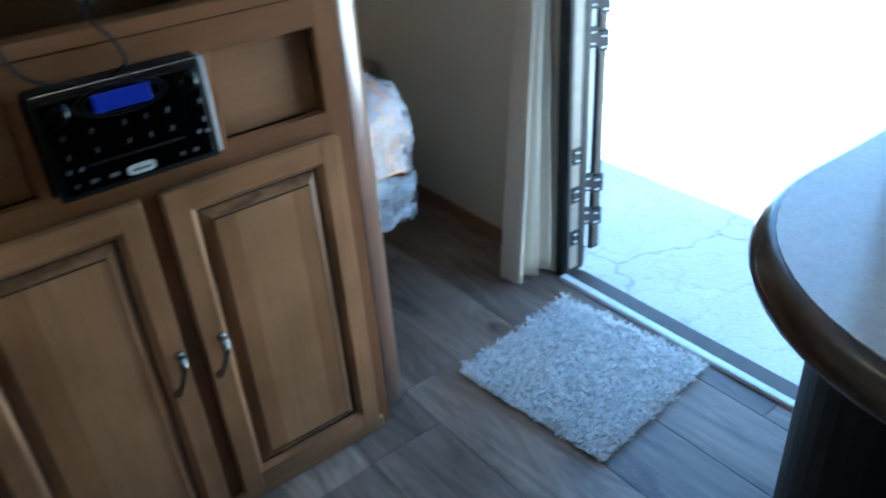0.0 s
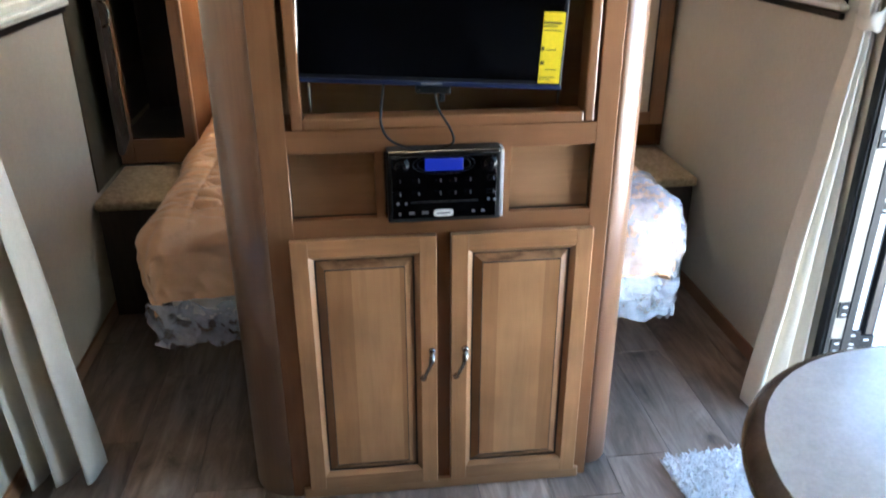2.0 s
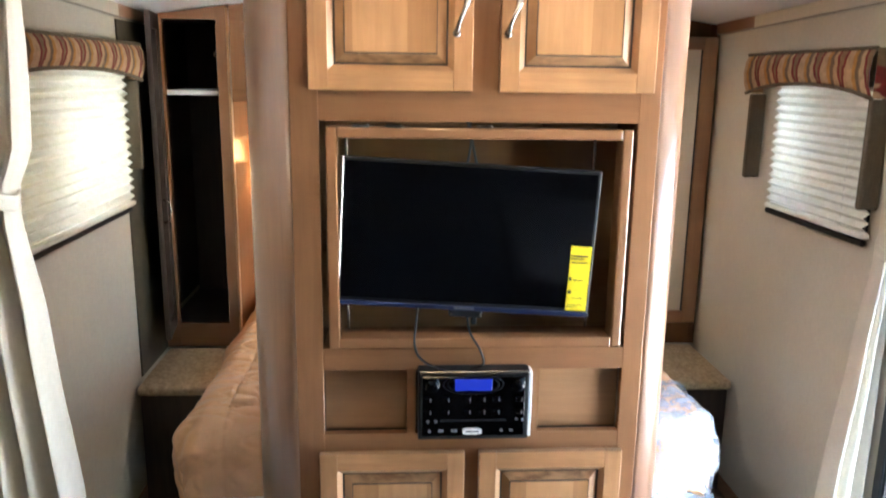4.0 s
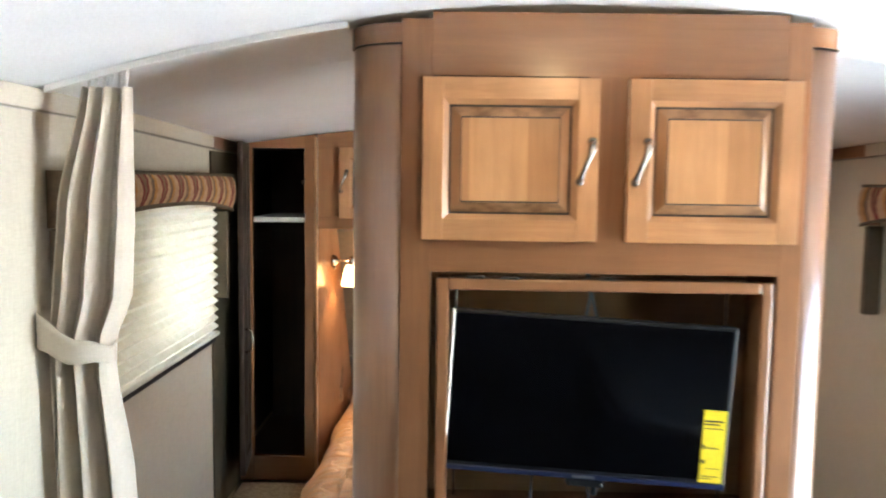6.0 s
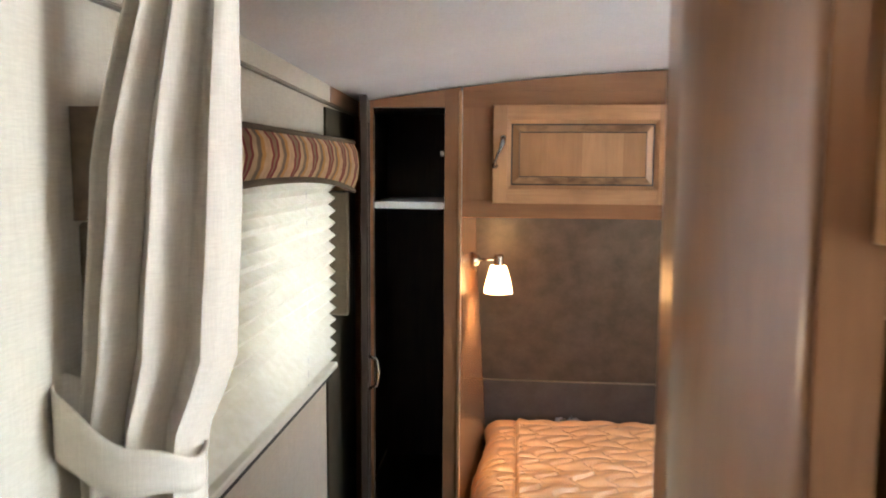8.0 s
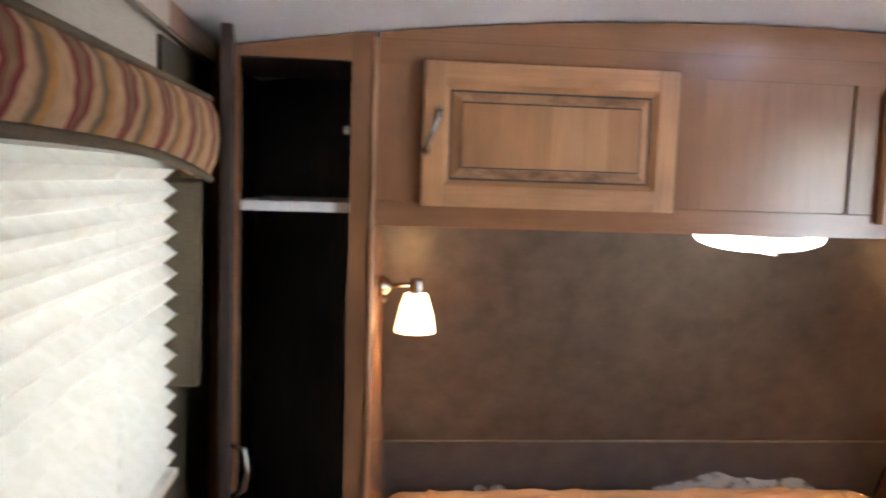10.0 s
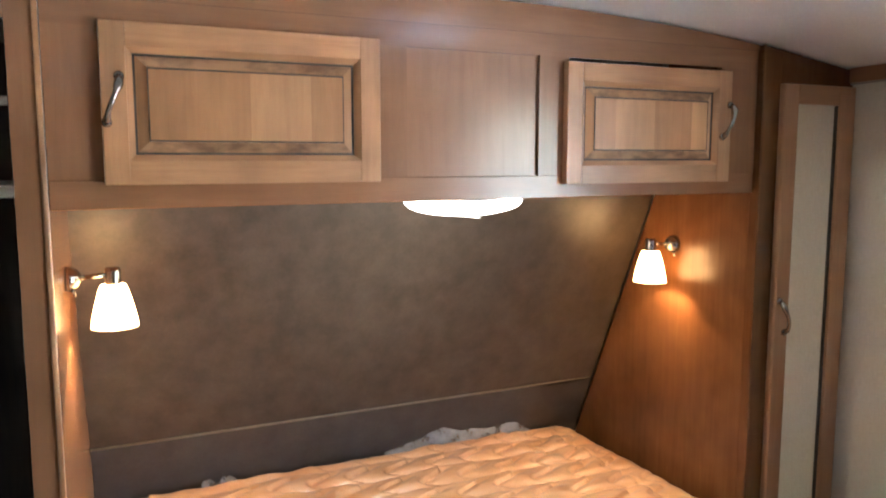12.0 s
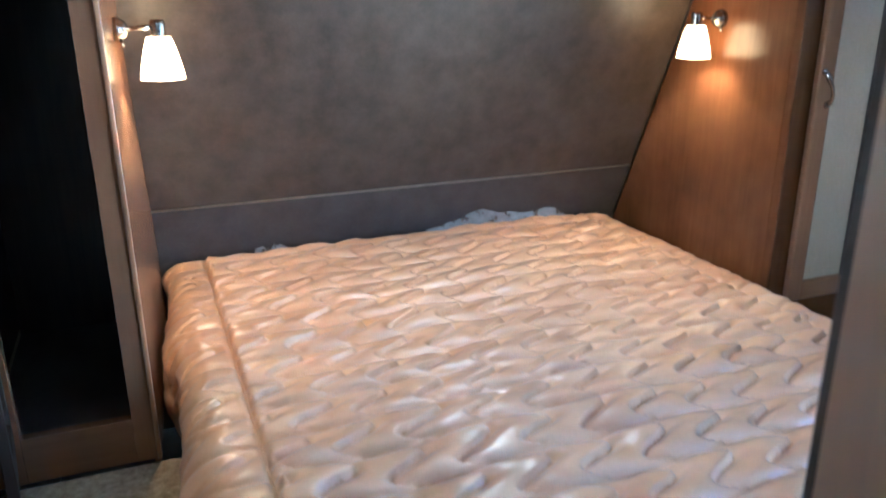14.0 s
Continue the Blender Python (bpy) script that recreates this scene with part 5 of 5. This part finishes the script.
def roof_vent():
    v = thing("roof_vent", (MID, (VY0 + VY1) / 2, 1.93), "white roof vent with a milky lens in the ceiling", "vent")
    zc = min(ceil_z(VX0, VY1), ceil_z(VX1, VY1)) - 0.006
    e = 0.03
    for a in ((VX0 - e, VX0 + 0.004, VY0 - e, VY1 + e), (VX1 - 0.004, VX1 + e, VY0 - e, VY1 + e), (VX0 + 0.004, VX1 - 0.004, VY0 - e, VY0 + 0.004), (VX0 + 0.004, VX1 - 0.004, VY1 - 0.004, VY1 + e)):
        part("frame", box(*a, zc - 0.008, zc + 0.012, bev=0.003), white_plastic, v)
    for a in ((VX0 - 0.004, VX0, VY0, VY1), (VX1, VX1 + 0.004, VY0, VY1), (VX0, VX1, VY0 - 0.004, VY0), (VX0, VX1, VY1, VY1 + 0.004)):
        part("shaft_wall", box(*a, zc + 0.013, 2.225), white_plastic, v)
    part("lens", box(VX0 + 0.004, VX1 - 0.004, VY0 + 0.004, VY1 - 0.004, zc - 0.006, zc - 0.003), lens_mat, v, "milky translucent lens")


roof_vent()


# ---- nightstands ----
def nightstand(x0, x1, label, opening):
    ns = thing("nightstand", ((x0 + x1) / 2, 3.12, 0), label, "nightstand", "nightstands in front of the wardrobes")
    part("body", box(x0, x1, 2.91, ROBE + 0.01, 0.001, 0.435), wood_shaded, ns)
    top = box(x0 - 0.0, x1, 2.87, ROBE - 0.014, 0.437, 0.473, bev=0.012, seg=3)
    part("carpet_top", top, carpet, ns, "speckled beige carpeted top")
    if opening:
        part("vent_plate", box(x0 + 0.09, x0 + 0.19, 2.90, 2.9095, 0.34, 0.42, bev=0.004), black_matt, ns, "black outlet cover")
    return ns


nightstand(XL + 0.013, -0.245, "dark nightstand with a carpeted top beside the bed", False)
nightstand(1.31, XR - 0.013, "dark nightstand with a carpeted top and black outlet", True)


# ---- peninsula counter ----
pen = thing("kitchen_counter", (1.2, 0.2, 0), "kitchen counter with pale glossy top and dark rounded edge", "counter")
def rounded_plan(x0, y0, x1, y1, r, inset=0.0):
    """Plan with one rounded far corner at (x0, y1)."""
    pts = [(x0 + inset, y0), (x1, y0), (x1, y1 - inset)]
    cx, cy, rr = x0 + r, y1 - r, r - inset
    for i in range(15):
        a = math.pi / 2 + math.pi / 2 * i / 14
        pts.append((cx + rr * math.cos(a), cy + rr * math.sin(a)))
    return pts


part("worktop", prism(bmesh.new(), rounded_plan(0.735, -0.9, XR - 0.002, 0.995, 0.26, 0.012), "z", 0.875, 0.921), counter_mat, pen)
edge_pts = [(p[0], p[1], 0.897) for p in rounded_plan(0.735, -0.9, XR - 0.002, 0.995, 0.26, 0.014)[2:]] + [(0.749, -0.9, 0.897)]
part("edge", tube(bmesh.new(), edge_pts, 0.023, 14), counter_edge, pen, "dark rounded counter edge")
# shade below the worktop is put in by colouring the cabinet black
part("base_cabinet", prism(bmesh.new(), rounded_plan(0.79, -0.9, XR - 0.002, 0.93, 0.2), "z", 0.001, 0.874), black_matt, pen, "base cabinet coloured black for the shade below the worktop")


# ---- rugs ----
def rug(cx, cy, w, h, turn, label, seed):
    """Shag rug: a backing and a pile of many small bent tufts."""
    rg = thing("rug", (cx, cy, 0.0), label, "rug", "shag rugs")
    random.seed(seed)
    m_ = Matrix.Translation((cx, cy, 0)) @ pose(0, 0, 0, 0, 0, turn)
    b1 = box(-w / 2, w / 2, -h / 2, h / 2, 0.001, 0.008, bev=0.003)
    bmesh.ops.transform(b1, matrix=m_, verts=b1.verts)
    part("backing", b1, shag, rg)
    verts, faces = [], []
    n_ = int(w * h * 34000)
    for i in range(n_):
        x, y = random.uniform(-w / 2, w / 2) * 1.01, random.uniform(-h / 2, h / 2) * 1.01
        a, lean, ht, r_ = random.uniform(0, 6.28), random.uniform(0.005, 0.02), random.uniform(0.012, 0.028), random.uniform(0.0016, 0.003)
        dx, dy = math.cos(a), math.sin(a)
        k = len(verts)
        for s in (0, 2.094, 4.188):
            verts.append(m_ @ Vector((x + r_ * math.cos(a + s), y + r_ * math.sin(a + s), 0.006)))
        for s in (0, 2.094, 4.188):
            verts.append(m_ @ Vector((x + dx * lean + r_ * 0.9 * math.cos(a + s), y + dy * lean + r_ * 0.9 * math.sin(a + s), ht)))
        for p, q in ((0, 1), (1, 2), (2, 0)):
            faces.append((k + p, k + q, k + q + 3, k + p + 3))
        faces.append((k + 3, k + 4, k + 5))
    me = bpy.data.meshes.new("pile")
    me.from_pydata([tuple(v - Vector((cx, cy, 0))) for v in verts], [], faces)
    me.materials.append(shag)
    ob = new("pile", me)
    ob.parent = rg
    tagged(ob, "pale shaggy pile", kind="stuff")
    return rg


rug(1.388, 1.648, 0.425, 0.44, 6.0, "pale grey shag rug before the entry door", 3)
rug(-0.42, 1.50, 0.42, 0.52, 2.0, "pale shag rug before the refrigerator", 5)


# ---- entry door ----
dj = thing("door_1", (XR, 1.7, 0), "open entry doorway with white aluminium frame and threshold", "door", kind="structure")
for y0, y1 in ((DOOR[0] - 0.02, DOOR[0] + 0.012), (DOOR[1] - 0.012, DOOR[1] + 0.02)):
    part("jamb", box(XR - 0.006, XR + T + 0.012, y0, y1, 0.0, 1.82, bev=0.003), black_matt, dj, "dark door jamb")
part("door_head", box(XR - 0.006, XR + T + 0.012, DOOR[0] + 0.012, DOOR[1] - 0.012, 1.79, 1.82, bev=0.003), beige_paint, dj)
part("threshold", box(XR - 0.018, XR + 0.008, DOOR[0] + 0.012, DOOR[1] - 0.012, -0.003, 0.012, bev=0.003), alum, dj, "bright aluminium threshold")
part("outer_sill", box(XR + 0.009, XR + T + 0.012, DOOR[0] + 0.012, DOOR[1] - 0.012, -0.03, -0.008, bev=0.003), trim_dark, dj)
yj = DOOR[1] - 0.0125
part("jamb_strip", box(XR + 0.017, XR + 0.053, yj - 0.003, yj - 0.0002, 0.02, 1.785, bev=0.001), beige_paint, dj, "beige metal jamb strip")
for x0, x1 in ((XR + 0.002, XR + 0.016), (XR + 0.054, XR + T + 0.008)):
    part("gasket", box(x0, x1, yj - 0.006, yj - 0.0002, 0.02, 1.785, bev=0.001), black_matt, dj, "black rubber gasket")
for zz in (0.1, 0.24, 0.36, 0.86, 0.98, 1.42, 1.54):
    hg = part("hinge_plate", box(XR + 0.02, XR + 0.05, yj - 0.007, yj - 0.0032, zz, zz + 0.05, bev=0.001), black_matt, dj, "black hinge plate")
    for k in (0.012, 0.036):
        part("screw", box(XR + 0.03, XR + 0.043, yj - 0.009, yj - 0.0072, zz + k - 0.002, zz + k + 0.002), alum, hg)


def open_leaf(name, x, y, turn, width, z0, z1, mats, label):
    """A door leaf swung right back along the outer wall, seen on its hinge edge."""
    lf = thing(name, (x, y, z0), label, "door", "open entry door leaves")
    m_ = Matrix.Translation((x, y, 0)) @ pose(0, 0, 0, 0, 0, turn)
    def piece(nm, bm_, mat, parent=lf, lab=""):
        bmesh.ops.transform(bm_, matrix=m_, verts=bm_.verts)
        return part(nm, bm_, mat, parent, lab)
    piece("leaf", box(0, 0.034, 0.0, width, z0, z1, bev=0.003), mats[0])
    piece("edge_strip", box(0.005, 0.024, -0.004, -0.0005, z0 + 0.01, z1 - 0.01), mats[1])
    for zz in (z0 + 0.09, z0 + 0.2, z0 + 0.62, z0 + 0.72, z0 + 1.1, z1 - 0.2):
        hg = piece("hinge", box(-0.012, 0.03, -0.012, -0.0045, zz, zz + 0.055, bev=0.001), black_matt, lf, "black hinge plate")
        for k in (0.012, 0.042):
            piece("screw", box(0.0, 0.014, -0.0145, -0.0122, zz + k - 0.002, zz + k + 0.002), alum, hg)
    return lf


open_leaf("screen_door", XR + T + 0.016, DOOR[1] + 0.006, -4.0, 0.62, 0.05, 1.77, (black_matt, alum), "black framed screen door folded back outside")
open_leaf("entry_door", XR + T + 0.064, DOOR[1] + 0.010, -7.0, 0.64, 0.03, 1.79, (black_matt, trim_dark), "dark-edged entry door folded back outside")


# ---- outdoors ----
GZ = -0.75
gr = bmesh.new()
bx(gr, -60, 60, -60, 60, GZ - 0.3, GZ)
solid("ground", gr, asphalt, "grey cracked asphalt lot", "ground", kind="structure")
# its edge lies along the trailer's shadow line, so the pale colour adds to the sunlight
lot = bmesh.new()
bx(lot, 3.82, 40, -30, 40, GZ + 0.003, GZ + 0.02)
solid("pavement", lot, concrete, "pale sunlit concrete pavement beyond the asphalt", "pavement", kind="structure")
shell = bmesh.new()
for a in ((XL - T, VX0, BACK - T, FRONT + T), (VX1, XR + T, BACK - T, FRONT + T), (VX0, VX1, BACK - T, VY0), (VX0, VX1, VY1, FRONT + T)):
    bx(shell, *a, 2.112, 2.22)
solid("roof", shell, alum, "white trailer roof", "roof", kind="structure")
skirt = bmesh.new()
for a in ((XL - T, XR + T, BACK - T, BACK), (XL - T, XR + T, FRONT, FRONT + T), (XL - T, XL, BACK, FRONT), (XR, XR + T, BACK, FRONT)):
    bx(skirt, *a, 1.951 if a[3] - a[2] > 1 else 2.101, 2.111)
solid("wall_crown", skirt, wallpaper, "upper strip of the trailer walls", "wall", kind="structure")



# ---- floor planks ----
def plank_mesh(w, ln, mat):
    bm_ = box(0, w, 0, ln, -0.004, 0.0, bev=0.0007)
    return mesh_from("plank", bm_, mat)


PW, PLN, GAP = 0.19, 0.92, 0.0012
full = plank_mesh(PW - GAP, PLN - GAP, plank_mat)
first = 0.63 - 6 * PW
for k in range(-1, 12):
    x0, x1 = max(first + k * PW, XL + 0.001), min(first + (k + 1) * PW, XR - 0.001)
    if x1 - x0 < 0.01:
        continue
    seam_y = {6: 1.735, 8: 1.89}.get(k, 1.2 + (k * 0.37 % 1.0) * PLN)
    y = seam_y - 4 * PLN
    while y < ROBE - 0.02:
        y0, y1 = y, min(y + PLN, ROBE)
        pale = k == 6 and abs(y0 - 1.735) < 0.01
        same = x1 - x0 > PW - 1e-4 and y1 - y0 > PLN - 1e-4 and not pale
        ob = new("plank", full if same else plank_mesh(x1 - x0 - GAP, y1 - y0 - GAP, pale_plank_mat if pale else plank_mat))
        ob.parent = sub
        ob.location = Vector((x0, y0, 0.0)) - Vector(sub.location)
        y += PLN
